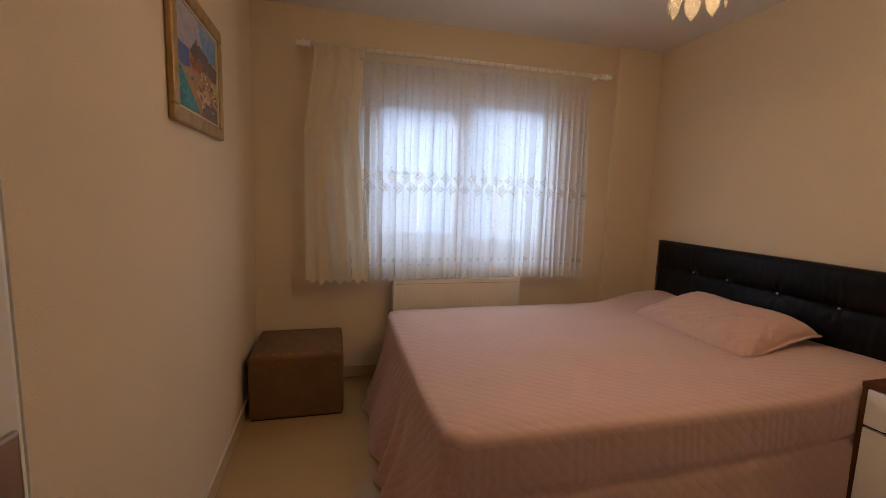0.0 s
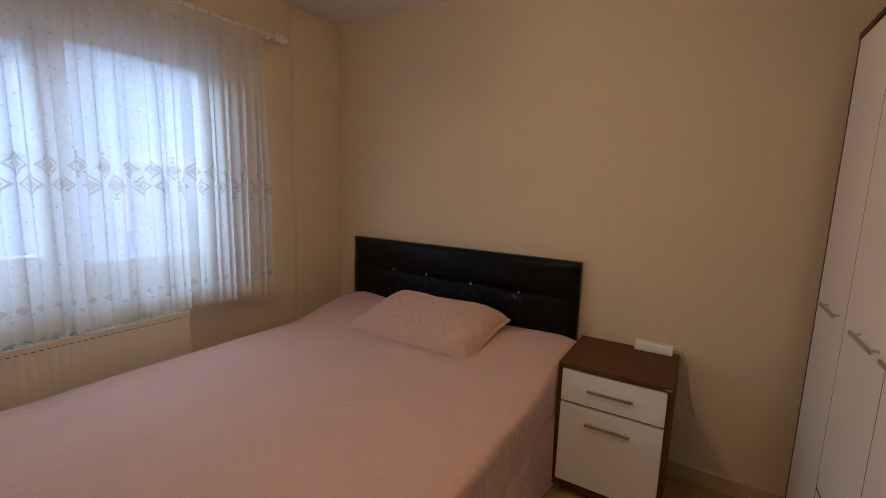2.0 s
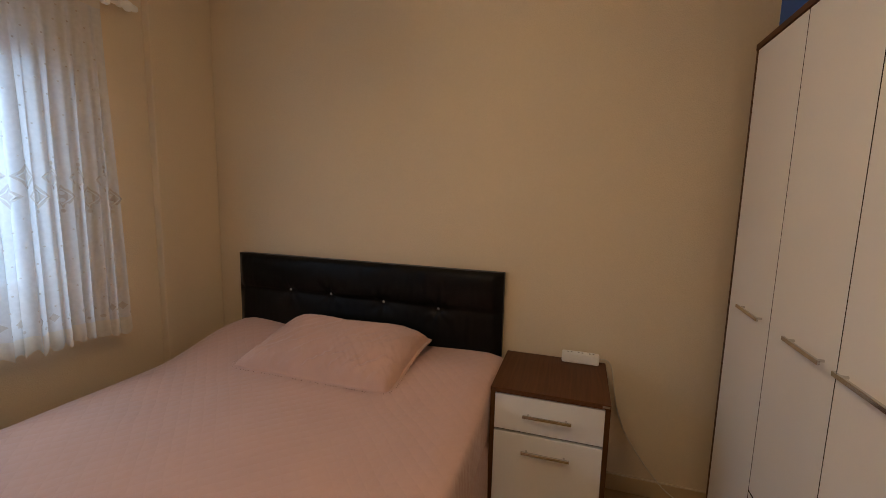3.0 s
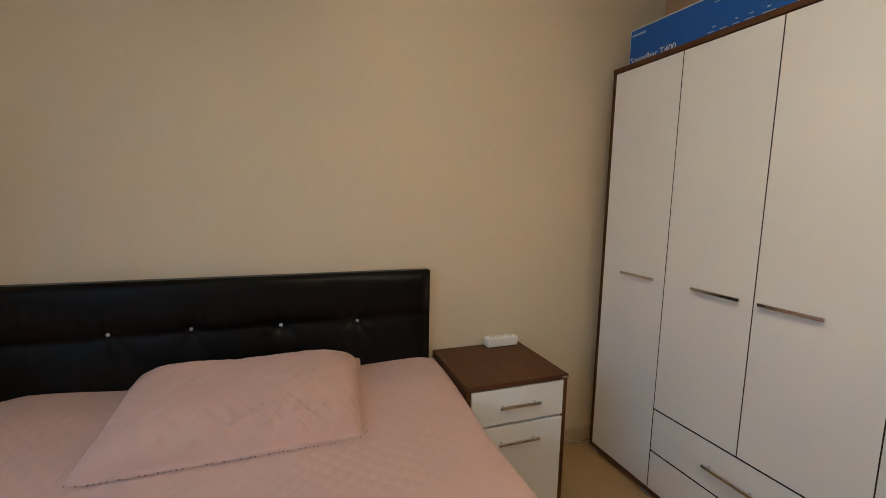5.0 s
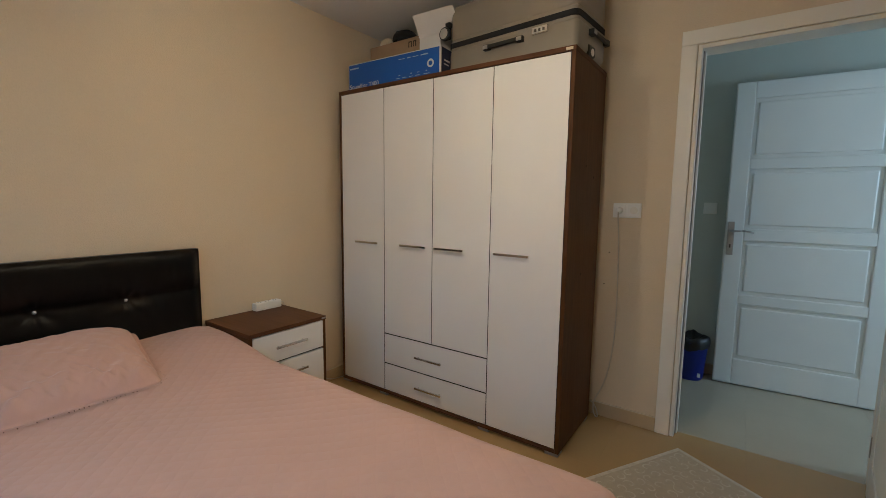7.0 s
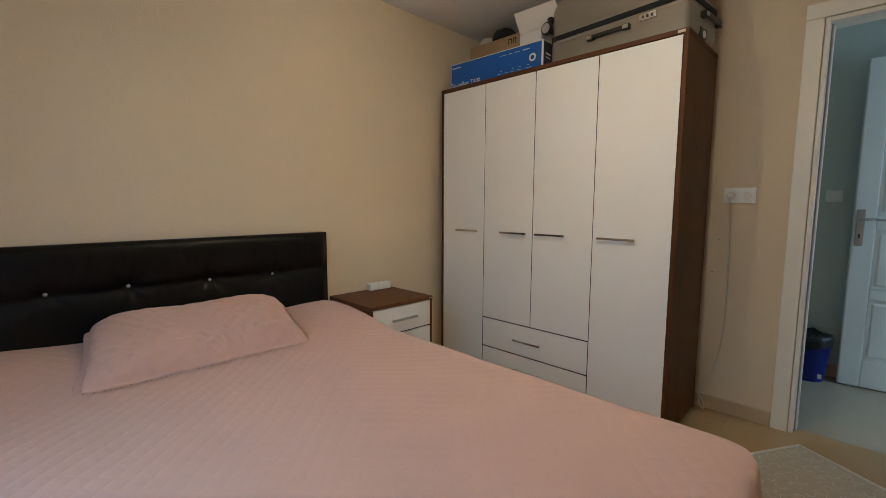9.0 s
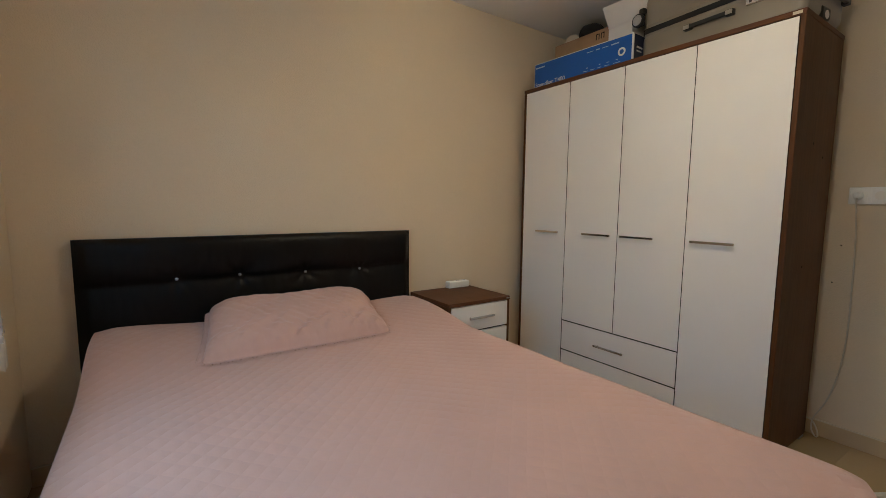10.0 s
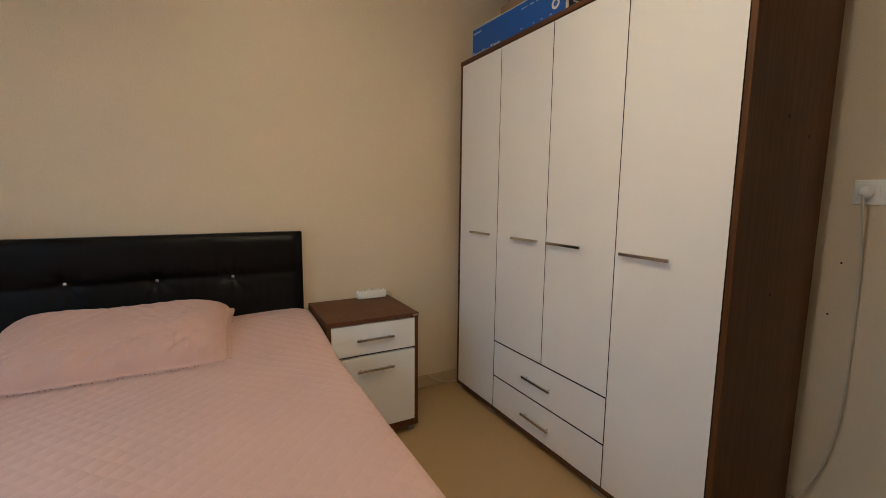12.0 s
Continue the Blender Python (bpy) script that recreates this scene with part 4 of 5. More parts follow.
part("back", box(2.452, 2.459, NY0 + 0.019, NY1 - 0.019, 0.067, 0.603), M_DARK, ns)
# solid dark fill in place of the cabinet's shaded interior
part("inside", box(NX + 0.022, 2.45, NY0 + 0.019, NY1 - 0.019, 0.067, 0.602), M_DARK, ns)
dw = part("drawer", box(NX, NX + 0.018, NY0 + 0.0195, NY1 - 0.0195, 0.4525, 0.599, 0.0012), M_LAM, ns, "white drawer front")
bar_handle(dw, (NX, 0.784, 0.528), (NX, 0.968, 0.528), (-1, 0, 0))
dd = part("door", box(NX, NX + 0.018, NY0 + 0.0195, NY1 - 0.0195, 0.070, 0.4415, 0.0012), M_LAM, ns, "white door")
bar_handle(dd, (NX, 0.784, 0.376), (NX, 0.968, 0.376), (-1, 0, 0))
part("maker_tag", box(NX - 0.0055, NX - 0.0038, NY0 + 0.004, NY0 + 0.03, 0.610, 0.618), M_STEEL, ns)
for fx in (2.08, 2.42):
    for fy in (NY0 + 0.03, NY1 - 0.03):
        part("foot", rod((fx, fy, 0), (fx, fy, 0.035), 0.018, 12), M_GREYPL, ns)

strip = thing("power_strip", 2.43, 0.76, 0.624, "white three-way power strip lying on the bedside cabinet", "power strip")
part("body", box(2.406, 2.454, 0.678, 0.842, 0.6245, 0.669, 0.007, 3), M_WHITEPL, strip)
for k in range(3):
    cy = 0.712 + 0.048 * k
    well = part("socket", lathe([(0.019, 0.0), (0.019, 0.0012), (0.016, 0.0014), (0.016, 0.0004)], (2.430, cy, 0.6688), 20), M_WHITEPL, strip)
    for s in (-1, 1):
        part("pin_hole", rod((2.430, cy + s * 0.008, 0.6693), (2.430, cy + s * 0.008, 0.6702), 0.0036, 8), M_DARK, well)
cable("cord", [(2.436, 0.680, 0.646), (2.44, 0.655, 0.652), (2.458, 0.628, 0.636), (2.470, 0.612, 0.58), (2.472, 0.595, 0.45), (2.472, 0.56, 0.32), (2.470, 0.48, 0.20), (2.462, 0.40, 0.10), (2.455, 0.33, 0.03), (2.45, 0.24, 0.006), (2.44, 0.12, 0.006)], 0.0028, M_CORD, strip)

# ---- wardrobe ----
wd = thing("wardrobe", 1.625, -0.06, 0, "four-door wardrobe, white fronts in a walnut carcass", "wardrobe")
AX0, AX1, AYF, AYB, ATOP = 0.845, 2.409, 0.186, -0.300, 1.968
FY0, FY1 = 0.188, 0.206
part("top", box(AX0 - 0.002, AX1 + 0.002, AYB, FY1 + 0.002, ATOP - 0.022, ATOP, 0.0015), M_WOODTOP, wd)
part("side_panel", box(AX0, AX0 + 0.018, AYB, FY1, 0.018, ATOP - 0.0225, 0.001), M_WOOD, wd, "walnut side panel")
part("side_panel", box(AX1 - 0.018, AX1, AYB, FY1, 0.018, ATOP - 0.0225, 0.001), M_WOOD, wd, "walnut side panel")
part("bottom", box(AX0 + 0.0185, AX1 - 0.0185, AYB, FY1, 0.018, 0.038, 0.001), M_WOODTOP, wd)
# solid dark block stands for the shade seen through the door gaps
part("inside", box(AX0 + 0.019, AX1 - 0.019, AYB + 0.008, 0.182, 0.039, ATOP - 0.023), M_DARK, wd)
part("back", box(AX0 + 0.019, AX1 - 0.019, AYB, AYB + 0.006, 0.039, ATOP - 0.023), M_DARK, wd)


def gap_shaded_edges(front):
    """Dark colour on a white front's edges, standing for shade in the gaps."""
    front.data.materials.append(M_DARK)
    for p in front.data.polygons:
        if abs(p.normal.y) < 0.5:
            p.material_index = 1


SPLIT = (2.3895, 2.0115, 1.636, 1.258, 0.8645)
HANDLES = ((2.054, 2.250), (1.672, 1.868), (1.414, 1.610), (1.030, 1.226))
for k in range(4):
    low = 0.042 if k in (0, 3) else 0.4215
    g1, g0 = SPLIT[k] - 0.0017, SPLIT[k + 1] + 0.0017
    dr_ = part("door", box(g0, g1, FY0, FY1, low, ATOP - 0.027, 0.0007), M_LAM, wd, "white laminate door")
    gap_shaded_edges(dr_)
    bar_handle(dr_, (HANDLES[k][0], FY1, 0.996), (HANDLES[k][1], FY1, 0.996), (0, 1, 0))
for z0, z1, hz in ((0.042, 0.2190, 0.125), (0.2250, 0.4155, 0.318)):
    dr_ = part("drawer", box(SPLIT[3] + 0.0024, SPLIT[1] - 0.0024, FY0, FY1, z0, z1, 0.0007), M_LAM, wd, "white laminate drawer front")
    gap_shaded_edges(dr_)
    bar_handle(dr_, (1.553, FY1, hz), (1.750, FY1, hz), (0, 1, 0))
for fx in (AX0 + 0.001, 1.24, 1.99, AX1 - 0.071):
    for fy in (FY1 - 0.062, AYB + 0.01):
        part("foot", box(fx, fx + 0.07, fy, fy + 0.06, 0, 0.0178, 0.003), M_GREYPL, wd, "grey plastic foot")
part("maker_tag", box(AX0 + 0.012, AX0 + 0.045, FY1 + 0.0022, FY1 + 0.0035, ATOP - 0.018, ATOP - 0.006), M_MAT, wd)
for z in (1.45, 1.40, 0.9):
    part("screw_cap", rod((AX0 - 0.0008, -0.02 if z != 1.4 else -0.16, z), (AX0 + 0.001, -0.02 if z != 1.4 else -0.16, z), 0.006, 10), M_DARK, wd)

# ---- things on the wardrobe ----
bb = thing("soundbar_box", 2.006, 0.085, ATOP, "long blue printed carton with white edges, lying on the wardrobe", "box", rz=2.2)
T = bb.matrix_basis
L2, D2, H2 = 0.362, 0.062, 0.172


def on_box(bm):
    bmesh.ops.transform(bm, matrix=T, verts=bm.verts[:])
    return bm


part("carton", on_box(box(-L2, L2, -D2, D2, 0.0005, H2, 0.002)), M_WHITECARD, bb)
part("front_print", on_box(box(-L2 + 0.010, L2 - 0.006, D2, D2 + 0.0008, 0.006, H2 - 0.006)), M_BLUEBOX, bb, "blue printed face")
part("end_print", on_box(box(-L2 - 0.0008, -L2, -D2 + 0.008, D2 - 0.008, 0.006, H2 - 0.006)), M_NAVYBOX, bb, "navy printed end")
part("top_print", on_box(box(-L2 + 0.01, L2 - 0.006, -D2 + 0.006, D2 - 0.006, H2, H2 + 0.0008)), M_BLUEBOX, bb)
face = T @ Matrix(((-1, 0, 0, 0), (0, 0, 1, D2 + 0.0012), (0, 1, 0, 0), (0, 0, 0, 1)))
lettering("Soundbar T400", 0.040, face @ Matrix.Translation((-L2 + 0.012, 0.016, 0)), M_WHITECARD, bb)
bars = bmesh.new()
for (a, w_, z_, h_) in ((0.014, 0.09, 0.138, 0.014), (0.42, 0.055, 0.138, 0.006), (0.485, 0.03, 0.137, 0.010), (0.525, 0.05, 0.138, 0.006), (0.585, 0.06, 0.137, 0.011), (0.40, 0.035, 0.030, 0.005), (0.45, 0.035, 0.030, 0.005), (0.50, 0.03, 0.030, 0.005), (0.545, 0.04, 0.030, 0.005), (0.605, 0.05, 0.030, 0.005), (0.42, 0.016, 0.046, 0.007), (0.51, 0.010, 0.046, 0.009), (0.56, 0.018, 0.046, 0.006), (0.62, 0.014, 0.046, 0.008)):
    box(L2 - a - w_ * 0.85, L2 - a, D2 + 0.0009, D2 + 0.0014, z_, z_ + h_ * 0.6, bm=bars)
tagged(part("print_marks", on_box(bars), M_PRINT, bb), kind="stuff")
part("seal_mark", on_box(lathe([(0.024, 0), (0.024, 0.0006), (0.013, 0.0006), (0.013, 0.0)], (-L2 + 0.07, D2 + 0.0009, 0.085), 20, "Y")), M_WHITECARD, bb)
part("end_marks", on_box(box(-L2 - 0.0016, -L2 - 0.0009, -0.03, 0.03, 0.095, 0.105, bm=box(-L2 - 0.0016, -L2 - 0.0009, -0.02, 0.03, 0.075, 0.082))), M_WHITECARD, bb)

kb = thing("cardboard_box", 2.13, -0.15, ATOP, "open brown cardboard box with odds and ends on the wardrobe", "box")
kx0, kx1, ky0, ky1, kz = 1.905, 2.345, -0.27, -0.02, 2.293
for a in ((kx0, kx1, ky1 - 0.004, ky1), (kx0, kx1, ky0, ky0 + 0.004), (kx0, kx0 + 0.004, ky0 + 0.0045, ky1 - 0.0045), (kx1 - 0.004, kx1, ky0 + 0.0045, ky1 - 0.0045)):
    part("side", box(*a, ATOP + 0.0045, kz), M_KRAFT, kb)
part("base", box(kx0, kx1, ky0, ky1, ATOP + 0.0005, ATOP + 0.004), M_KRAFT, kb)
mk = bmesh.new()
for k in range(2):
    xo = 1.945 + 0.036 * k
    for a in ((0, 0.006, 0, 0.034), (0.02, 0.026, 0, 0.034), (0.0, 0.026, 0.030, 0.036)):
        box(xo + a[0], xo + a[1], ky1, ky1 + 0.0008, 2.236 + a[2], 2.236 + a[3], bm=mk)
part("print_marks", mk, M_DARK, kb)
cap = thing("black_cap", 2.04, -0.13, ATOP + 0.23, "black cloth cap lying in the cardboard box", "cap")
capm = lathe([(0.080, 0.0), (0.084, 0.02), (0.078, 0.045), (0.056, 0.068), (0.026, 0.078), (0.0, 0.08)], (2.085, -0.08, ATOP + 0.325), 20)
for v in capm.verts:
    v.co += Vector((0.006, 0.004, 0.006)) * noise.noise(v.co * 18)
part("crown", capm, M_BLACKCLOTH, cap, smooth=True)
bri = lathe([(0.0, 0.0), (0.07, 0.006), (0.075, 0.010), (0.0, 0.012)], (0, 0, 0), 18)
bmesh.ops.transform(bri, matrix=Matrix.Translation((2.045, -0.06, ATOP + 0.322)) @ Matrix.Diagonal((1, 0.8, 1, 1)), verts=bri.verts[:])
part("peak", bri, M_BLACKCLOTH, cap, smooth=True)
tin = thing("cream_hat", 2.215, -0.13, ATOP + 0.2, "cream rounded cloth hat in the cardboard box", "hat")
part("crown", lathe([(0.055, 0), (0.058, 0.04), (0.050, 0.068), (0.03, 0.086), (0.0, 0.092)], (2.235, -0.08, ATOP + 0.292), 20), M_CREAMCLOTH, tin, smooth=True)
part("filling", box(kx0 + 0.01, kx1 - 0.01, ky0 + 0.01, ky1 - 0.01, ATOP + 0.0045, ATOP + 0.316, 0.01), M_KRAFT, kb)

wb = thing("white_box", 1.76, -0.12, ATOP, "white carton with a raised torn flap", "box")
part("carton", box(1.735, 1.895, -0.20, 0.008, ATOP + 0.0005, 2.30, 0.002), M_WHITECARD, wb)
fl = bmesh.new()
top_edge = [(1.893, 2.368), (1.605, 2.364), (1.600, 2.325), (1.625, 2.300), (1.66, 2.280), (1.68, 2.26), (1.893, 2.26)]
lean = lambda z: 0.075 * smooth01(2.25, 2.39, z)
a_ = [fl.verts.new((x, 0.0115 + lean(z), z)) for x, z in top_edge]
b_ = [fl.verts.new((x, 0.0085 + lean(z), z)) for x, z in top_edge]
fl.faces.new(a_); fl.faces.new(b_[::-1])
for k in range(len(top_edge)):
    fl.faces.new((a_[k], b_[k], b_[(k + 1) % len(b_)], a_[(k + 1) % len(a_)]))
part("flap", fl, M_WHITECARD, wb)

# suitcase lying on its back
sc = thing("suitcase", 1.22, -0.10, ATOP, "champagne-grey hard suitcase lying on the wardrobe", "suitcase")
SX0, SX1, SY0, SY1, SZ0, SZ1, SM = 0.872, 1.650, -0.245, 0.120, ATOP + 0.012, 2.375, 2.150
part("lower_shell", box(SX0, SX1, SY0, SY1, SZ0, SM - 0.012, 0.034, 5), M_CASE, sc, smooth=True)
part("upper_shell", box(SX0, SX1, SY0, SY1, SM + 0.012, SZ1, 0.048, 6), M_CASE, sc, smooth=True)
part("core", box(SX0 + 0.004, SX1 - 0.004, SY0 + 0.004, SY1 - 0.004, SM - 0.05, SM + 0.05, 0.03, 4), M_CASE, sc)
zp = box(SX0 - 0.001, SX1 + 0.001, SY0 - 0.001, SY1 + 0.001, SM - 0.0135, SM + 0.0135, 0.0)
up_edges = [e for e in zp.edges if abs(e.verts[0].co.z - e.verts[1].co.z) > 0.01]
bmesh.ops.bevel(zp, geom=up_edges, offset=0.034, segments=5, profile=0.5, affect="EDGES")
part("zip_band", zp, M_BLACKCLOTH, sc, "black zip band")
hd = box(1.17, 1.37, SY1 + 0.012, SY1 + 0.028, 2.073, 2.095, 0.006, 3)
box(1.15, 1.19, SY1 - 0.001, SY1 + 0.026, 2.070, 2.098, 0.005, 2, bm=hd)
box(1.35, 1.39, SY1 - 0.001, SY1 + 0.026, 2.070, 2.098, 0.005, 2, bm=hd)
part("carry_handle", hd, M_BLACKPL, sc, "black carry handle")
for hx in (1.153, 1.357):
    part("handle_clip", box(hx, hx + 0.03, SY1 + 0.026, SY1 + 0.030, 2.074, 2.093, 0.001), M_STEEL, sc)
lk = part("lock", box(1.02, 1.105, SY1 - 0.002, SY1 + 0.012, 2.088, 2.122, 0.004, 2), M_CHROME, sc, "metal combination lock")
for k in range(3):
    part("dial", box(1.035 + 0.022 * k, 1.046 + 0.022 * k, SY1 + 0.010, SY1 + 0.014, 2.098, 2.112, 0.001), M_GUN, lk)
sh = box(SX0 - 0.026, SX0 - 0.010, -0.22, -0.03, 2.080, 2.102, 0.006, 3)
box(SX0 - 0.026, SX0 + 0.002, -0.235, -0.20, 2.076, 2.106, 0.005, 2, bm=sh)
box(SX0 - 0.026, SX0 + 0.002, -0.05, -0.01, 2.076, 2.106, 0.005, 2, bm=sh)
part("side_handle", sh, M_BLACKPL, sc, "black side handle")
part("handle_clip", box(SX0 - 0.030, SX0 - 0.026, -0.045, -0.015, 2.081, 2.100, 0.001), M_STEEL, sc)
part("corner_foot", box(SX0 - 0.006, SX0 + 0.03, -0.10, -0.01, SZ0 + 0.005, SZ0 + 0.06, 0.012, 3), M_BLACKPL, sc)
part("corner_badge", lathe([(0.018, 0), (0.018, -0.002), (0.0, -0.002)], (SX0 - 0.006, -0.055, SZ0 + 0.025), 14, "X"), M_WHITECARD, sc)
wx, wz, wy = SX1 + 0.016, 2.222, SY1 + 0.012
whl = part("wheel", lathe([(0.010, -0.014), (0.028, -0.016), (0.036, -0.010), (0.037, 0.008), (0.032, 0.014), (0.028, 0.012)], (wx, wy, wz), 24, "Y"), M_BLACKPL, sc, "black castor wheel with a pale disc", smooth=True)
part("disc", lathe([(0.029, 0.012), (0.026, 0.0145), (0.014, 0.0150), (0.012, 0.0135), (0.004, 0.0135), (0.0, 0.016)], (wx, wy, wz), 20, "Y"), M_DISC, whl, smooth=True)
part("wheel_fork", box(SX1 - 0.012, wx + 0.004, wy - 0.024, wy - 0.017, wz - 0.03, wz + 0.055, 0.003), M_BLACKPL, sc)
part("wheel_cover", box(SX1 - 0.02, SX1 + 0.012, wy - 0.03, wy + 0.006, wz + 0.034, wz + 0.06, 0.006, 2), M_BLACKPL, sc)
for fx in (SX0 + 0.1, SX1 - 0.1):
    for fy in (SY0 + 0.06, SY1 - 0.06):
        part("stud_foot", rod((fx, fy, ATOP + 0.0005), (fx, fy, SZ0 + 0.002), 0.012, 10), M_BLACKPL, sc)

PIV = Matrix.Translation((SX0, SY1, 0)) @ Matrix.Rotation(radians(-5.0), 4, "Z") @ Matrix.Translation((-SX0, -SY1, 0))
sc.matrix_basis = PIV @ sc.matrix_basis

# ---- socket, cord, switch ----
so = thing("wall_socket", 0.711, WY0, 1.226, "cream double wall socket with a plug in it", "socket")
part("plate", box(0.638, 0.785, WY0 + 0.0005, WY0 + 0.010, 1.186, 1.267, 0.003, 2), M_WHITEPL, so)
for cx in (0.675, 0.748):
    part("insert", box(cx - 0.030, cx + 0.030, WY0 + 0.010, WY0 + 0.0125, 1.197, 1.256, 0.002), M_WHITEPL, so)
part("recess", lathe([(0.020, 0.0), (0.020, 0.0010), (0.017, 0.0010), (0.016, 0.0003), (0.0, 0.0003)], (0.675, WY0 + 0.0126, 1.2265), 20, "Y"), M_CASING, so)
plug = thing("plug_and_cord", 0.748, WY0 + 0.03, 1.2265, "white plug with a pale cord hanging down the wall", "power cord")
part("plug", lathe([(0.018, 0), (0.019, 0.012), (0.016, 0.03), (0.009, 0.036), (0.0, 0.036)], (0.748, WY0 + 0.013, 1.2265), 18, "Y"), M_WHITEPL, plug, smooth=True)
cable("cord", [(0.748, WY0 + 0.045, 1.222), (0.748, WY0 + 0.05, 1.19), (0.746, WY0 + 0.025, 1.12), (0.742, WY0 + 0.012, 1.0), (0.738, WY0 + 0.010, 0.8), (0.735, WY0 + 0.010, 0.6), (0.742, WY0 + 0.012, 0.42), (0.765, WY0 + 0.016, 0.26), (0.80, WY0 + 0.025, 0.15), (0.832, WY0 + 0.03, 0.10), (0.83, WY0 + 0.045, 0.03), (0.80, WY0 + 0.06, 0.006), (0.79, WY0 + 0.07, 0.03), (0.815, WY0 + 0.06, 0.09), (0.85, WY0 + 0.035, 0.10), (0.93, WY0 + 0.02, 0.05)], 0.0034, M_CORD, plug)
sw = thing("light_switch", 0.383, HY0, 1.237, "white light switch on the hall wall", "switch")
part("plate", box(0.341, 0.425, HY0 + 0.0005, HY0 + 0.010, 1.196, 1.278, 0.004, 2), M_WHITEPL, sw)
part("rocker", box(0.353, 0.413, HY0 + 0.010, HY0 + 0.015, 1.208, 1.266, 0.003, 2), M_WHITEPL, sw)

for hx_, hz_ in ((0.795, 0.985), (0.815, 0.80)):
    structure("nail_hole", lathe([(0.0, 0.0), (0.0035, 0.0), (0.0030, 0.0012), (0.0, 0.0014)], (hx_, WY0 + 0.0003, hz_), 8, "Y"), M_DARK)

# ---- bin ----
bn = thing("waste_bin", 0.405, -1.345, 0, "blue plastic waste bin with a black liner", "waste bin")
BC = (0.425, -1.36, 0.0)
part("bucket", lathe([(0.0, 0.0), (0.082, 0.0), (0.086, 0.006), (0.108, 0.27), (0.112, 0.272), (0.112, 0.282), (0.106, 0.282), (0.083, 0.02), (0.0, 0.02)], BC, 28), M_BLUEBIN, bn, smooth=True)
bag = lathe([(0.113, 0.235), (0.118, 0.265), (0.116, 0.292), (0.108, 0.310), (0.090, 0.318), (0.05, 0.29), (0.0, 0.27)], BC, 36)
for v in bag.verts:
    a = math.atan2(v.co.y - BC[1], v.co.x - BC[0])
    k = 0.005 * math.sin(7 * a) + 0.004 * math.sin(15 * a + 1)
    v.co.z += k + 0.01 * math.sin(3 * a)
    v.co.x += 0.4 * k * math.cos(a); v.co.y += 0.4 * k * math.sin(a)
part("liner", bag, M_BAG, bn, "crumpled black liner", smooth=True)
part("sticker", box(BC[0] - 0.075, BC[0] - 0.055, BC[1] + 0.071, BC[1] + 0.073, 0.03, 0.06), M_WHITECARD, bn)

# ---- rug ----
RA = math.degrees(math.atan2(0.582, 0.347))
rug = thing("rug", 0.368, -0.238, 0.004, "cream and grey patterned rug with a pale border", "rug", rz=RA)
TR = rug.matrix_basis
RL, RW = 0.80, 0.46


def rugged(bm):
    bmesh.ops.transform(bm, matrix=TR, verts=bm.verts[:])
    return bm


part("mat", rugged(box(0, RL, 0, RW, 0.0, 0.006, 0.002)), M_RUG, rug)
brd = bmesh.new()
for a in ((0, RL, 0, 0.02), (0, RL, RW - 0.02, RW), (0, 0.02, 0.0205, RW - 0.0205), (RL - 0.02, RL, 0.0205, RW - 0.0205)):
    box(a[0] + 0.001, a[1] - 0.001, a[2] + 0.001, a[3] - 0.001, 0.0055, 0.008, 0.001, bm=brd)
part("border", rugged(brd), M_RUGLIGHT, rug, "pale border")
orn = bmesh.new()
random.seed(21)


def ribbon(points, w):
    n_ = len(points)
    vs = []
    for k, (x, y) in enumerate(points):
        xa, ya = points[max(0, k - 1)]; xb, yb = points[min(n_ - 1, k + 1)]
        d = math.hypot(xb - xa, yb - ya) or 1
        ww = w * (0.4 + 0.6 * math.sin(math.pi * (k + 0.5) / n_))
        ox, oy = -(yb - ya) / d * ww, (xb - xa) / d * ww
        vs.append((orn.verts.new((x + ox, y + oy, 0.0078)), orn.verts.new((x - ox, y - oy, 0.0078))))
    for p, q in zip(vs, vs[1:]):
        orn.faces.new((p[0], q[0], q[1], p[1]))


for gx in range(13):
    for gy in range(7):
        x, y = 0.055 + gx * 0.058, 0.055 + gy * 0.058
        a0, turn_ = random.uniform(0, 6.28), random.choice((-1, 1))
        pts = []
        for k in range(10):
            r = 0.005 + 0.0026 * k
            a = a0 + turn_ * k * 0.55
            pts.append((min(RL - 0.03, max(0.03, x + r * math.cos(a))), min(RW - 0.03, max(0.03, y + r * math.sin(a)))))
        ribbon(pts, 0.0034)
part("pattern", rugged(orn), M_RUGLIGHT, rug, "pale scrolling pattern")

# ---- chandelier ----
LZ = LAMP[2] - 0.045
ch = thing("chandelier", LAMP[0], LAMP[1], CEIL, "brass two-armed chandelier with amber glass petals, lit", "ceiling lamp")
part("ceiling_rose", lathe([(0.0, 0), (0.06, 0), (0.058, -0.012), (0.03, -0.03), (0.008, -0.036), (0.0, -0.036)], (LAMP[0], LAMP[1], CEIL - 0.0005), 24), M_BRASS, ch, smooth=True)
part("stem", rod((LAMP[0], LAMP[1], CEIL - 0.036), (LAMP[0], LAMP[1], LZ + 0.15), 0.007, 12), M_BRASS, ch, smooth=True)
part("hub", lathe([(0.0, LZ + 0.17), (0.02, LZ + 0.165), (0.032, LZ + 0.14), (0.024, LZ + 0.115), (0.008, LZ + 0.10), (0.0, LZ + 0.098)], (LAMP[0], LAMP[1], 0), 20), M_BRASS, ch, smooth=True)
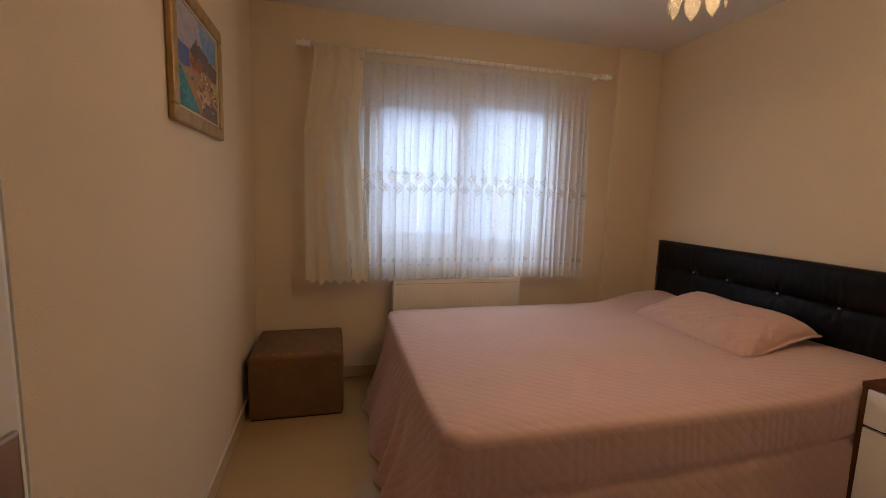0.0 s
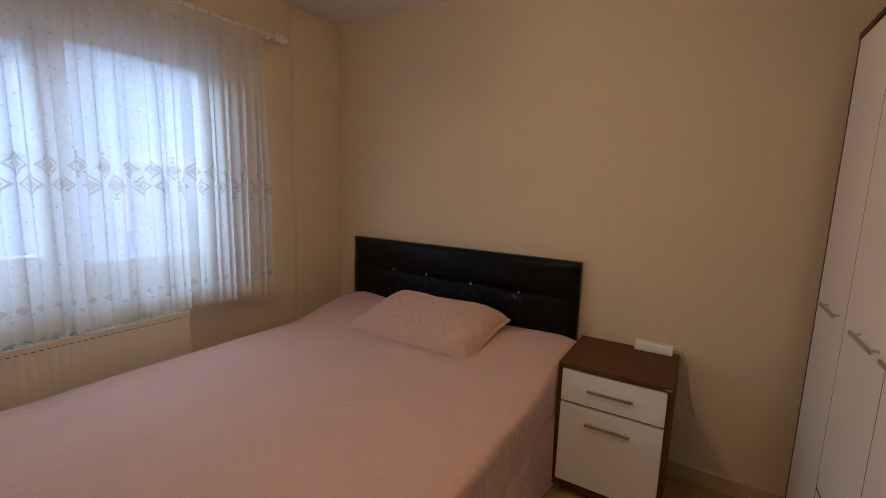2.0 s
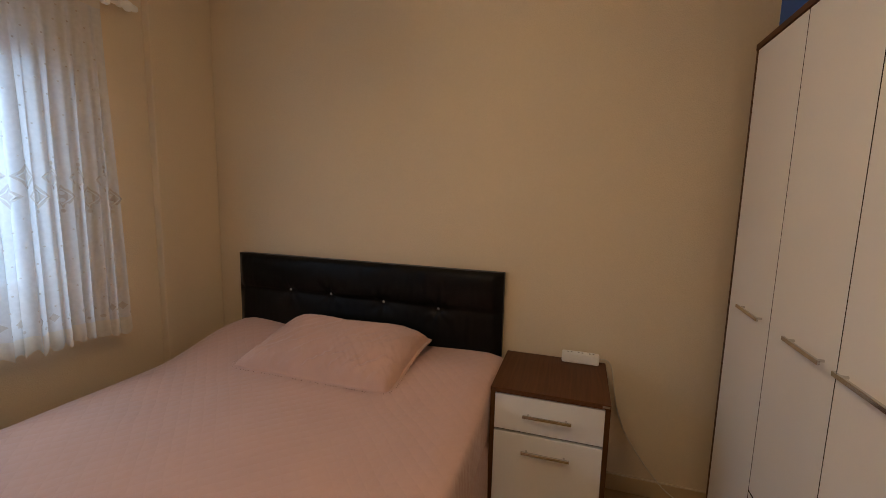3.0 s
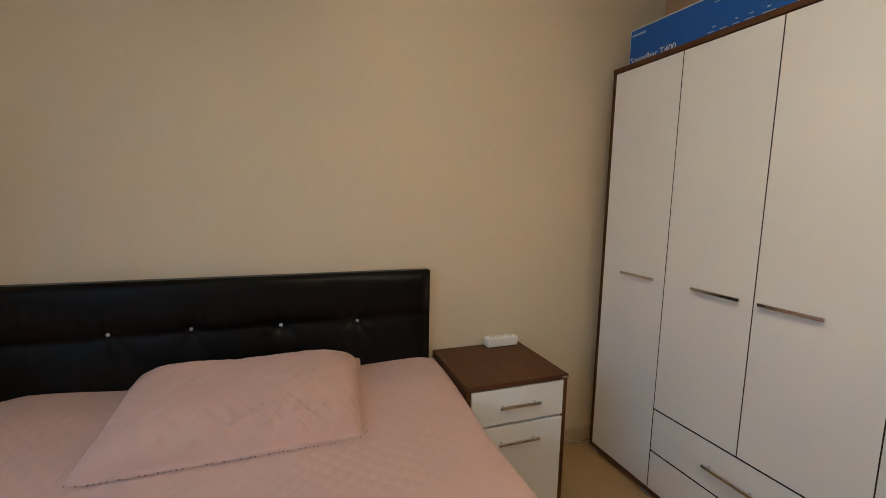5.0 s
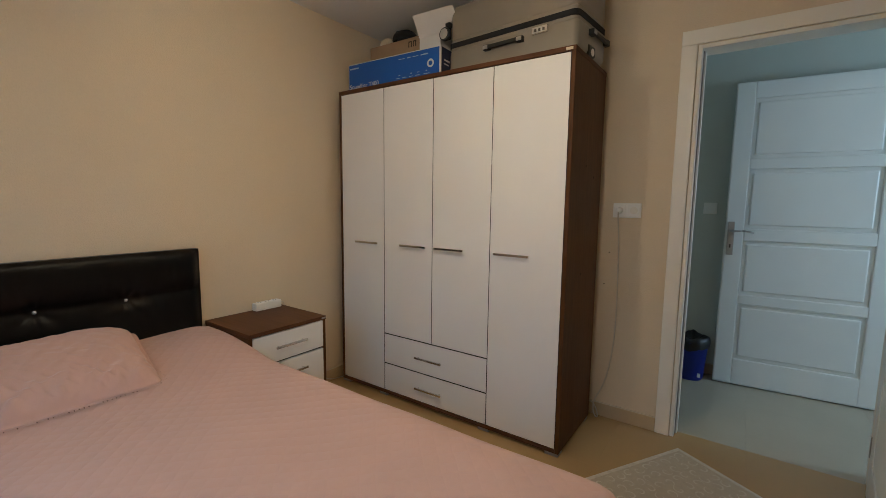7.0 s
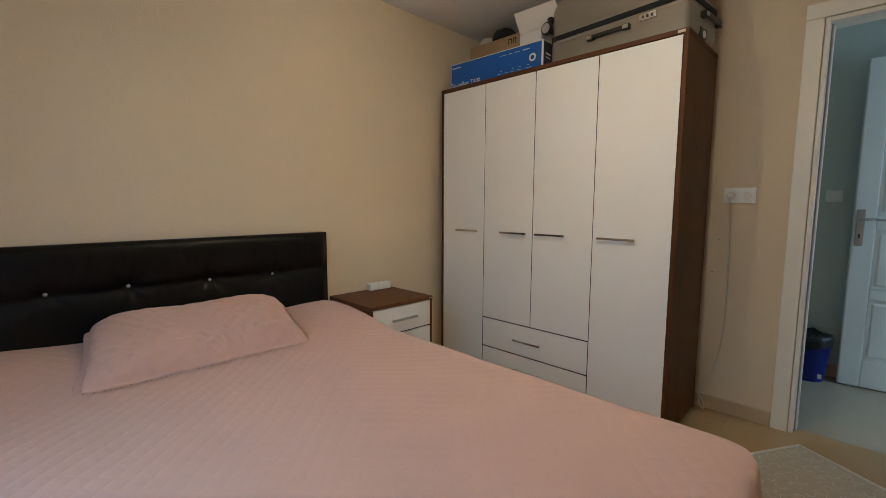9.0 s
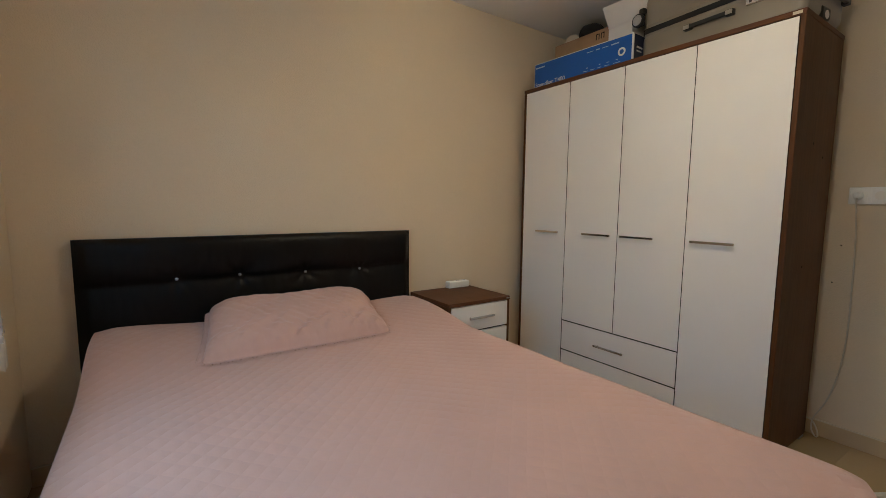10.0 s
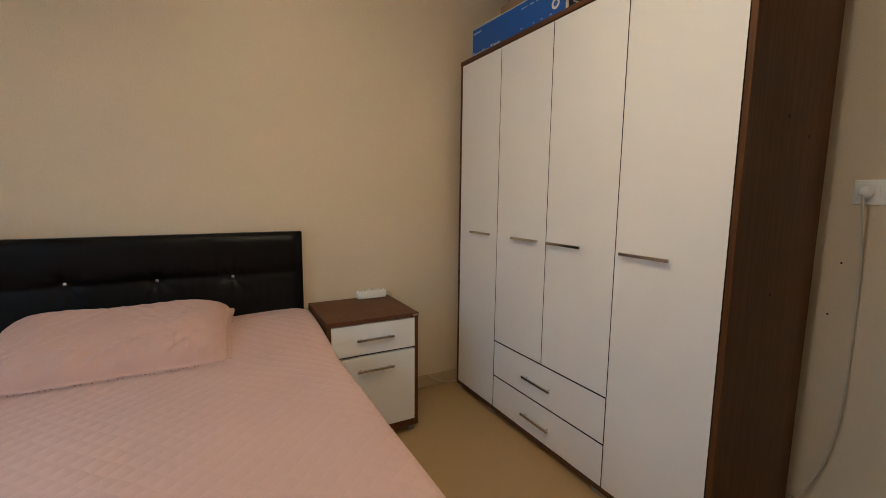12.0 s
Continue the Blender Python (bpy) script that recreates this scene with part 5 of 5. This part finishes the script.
for k in range(2):
    a = radians(25 + 180 * k)
    c, s = math.cos(a), math.sin(a)
    ax_, ay_ = LAMP[0] + ARM * c, LAMP[1] + ARM * s
    cable("arm", [(LAMP[0] + 0.02 * c, LAMP[1] + 0.02 * s, LZ + 0.14), (LAMP[0] + 0.10 * c, LAMP[1] + 0.10 * s, LZ + 0.11), (LAMP[0] + 0.19 * c, LAMP[1] + 0.19 * s, LZ + 0.16), (ax_, ay_, LZ + 0.17), (ax_, ay_, LZ + 0.12)], 0.006, M_BRASS, ch)
    part("holder", rod((ax_, ay_, LZ + 0.085), (ax_, ay_, LZ + 0.125), 0.015, 14), M_BRASS, ch)
    bl = part("bulb", lathe([(0.010, 0.04), (0.012, 0.03), (0.022, 0.005), (0.024, -0.010), (0.016, -0.028), (0.0, -0.034)], (ax_, ay_, LZ + 0.045), 16), M_BULB, ch, "lit warm bulb", smooth=True)
    bl.visible_shadow = False
    shade = part("shade_ring", lathe([(0.070, LZ + 0.060), (0.080, LZ + 0.058), (0.080, LZ + 0.066), (0.070, LZ + 0.066), (0.070, LZ + 0.060)], (ax_, ay_, 0), 28), M_BRASS, ch, smooth=True)
    for q in range(3):
        b = 2 * math.pi * q / 3 + a
        part("spoke", rod((ax_, ay_, LZ + 0.1), (ax_ + 0.075 * math.cos(b), ay_ + 0.075 * math.sin(b), LZ + 0.064), 0.0025, 8), M_BRASS, shade)
    for q in range(8):
        b = 2 * math.pi * q / 8 + 0.2
        cb, sb = math.cos(b), math.sin(b)
        pet = bmesh.new()
        outline = [(-0.020, 0.0), (-0.028, -0.035), (-0.021, -0.068), (-0.006, -0.088), (0.006, -0.088), (0.021, -0.068), (0.028, -0.035), (0.020, 0.0)]
        n_ = len(outline)
        for side in (-0.002, 0.002):
            for dx, dz in outline:
                rr_ = 0.078 + side - 0.28 * dz - 1.6 * dz * dz
                pet.verts.new((ax_ + cb * rr_ - sb * dx, ay_ + sb * rr_ + cb * dx, LZ + 0.058 + dz))
        va = pet.verts[:]
        pet.faces.new(va[:n_]); pet.faces.new(va[n_:][::-1])
        for e_ in range(n_):
            pet.faces.new((va[e_], va[(e_ + 1) % n_], va[n_ + (e_ + 1) % n_], va[n_ + e_]))
        pt = part("petal", pet, M_CRYSTAL, shade, "amber glass petal")
        part("bead", lathe([(0.0, -0.006), (0.004, -0.003), (0.004, 0.003), (0.0, 0.006)], (ax_ + cb * 0.0905, ay_ + sb * 0.0905, LZ - 0.033), 8), M_CRYSTAL, pt)

# ---- tiled floor ----
floor = structure("floor", box(HX0 - 0.12, WX1 + 0.15, -3.1, WY1 + 0.22, -0.2, -0.0025), M_GROUT)
tile_shapes = {}
P, G = 0.60, 0.0003
ROW0 = WY0 - 0.07 - 5 * P
for ix in range(9):
    for iy in range(11):
        xa, xb = max(-2.5, -2.32 + ix * P), min(WX1, -2.32 + (ix + 1) * P - G)
        ya, yb = max(-3.0, ROW0 + iy * P), min(WY1, ROW0 + (iy + 1) * P - G)
        if xb - xa < 0.02 or yb - ya < 0.02 or (yb < -1.65 and xa > -0.4) or (xb < -0.6 and ya > -0.3):
            continue
        hall = yb < WY0 - 0.05
        key = (round(xb - xa, 4), round(yb - ya, 4), hall)
        if key not in tile_shapes:
            tm = box(-key[0] / 2, key[0] / 2, -key[1] / 2, key[1] / 2, -0.0024, 0.0, 0.0004, 1)
            me = bpy.data.meshes.new("tile"); tm.to_mesh(me); tm.free()
            me.materials.append(M_HALLTILE if hall else M_TILE)
            tile_shapes[key] = me
        tl = new("tile", tile_shapes[key])
        tl.parent = floor
        tl.location = ((xa + xb) / 2, (ya + yb) / 2, 0)
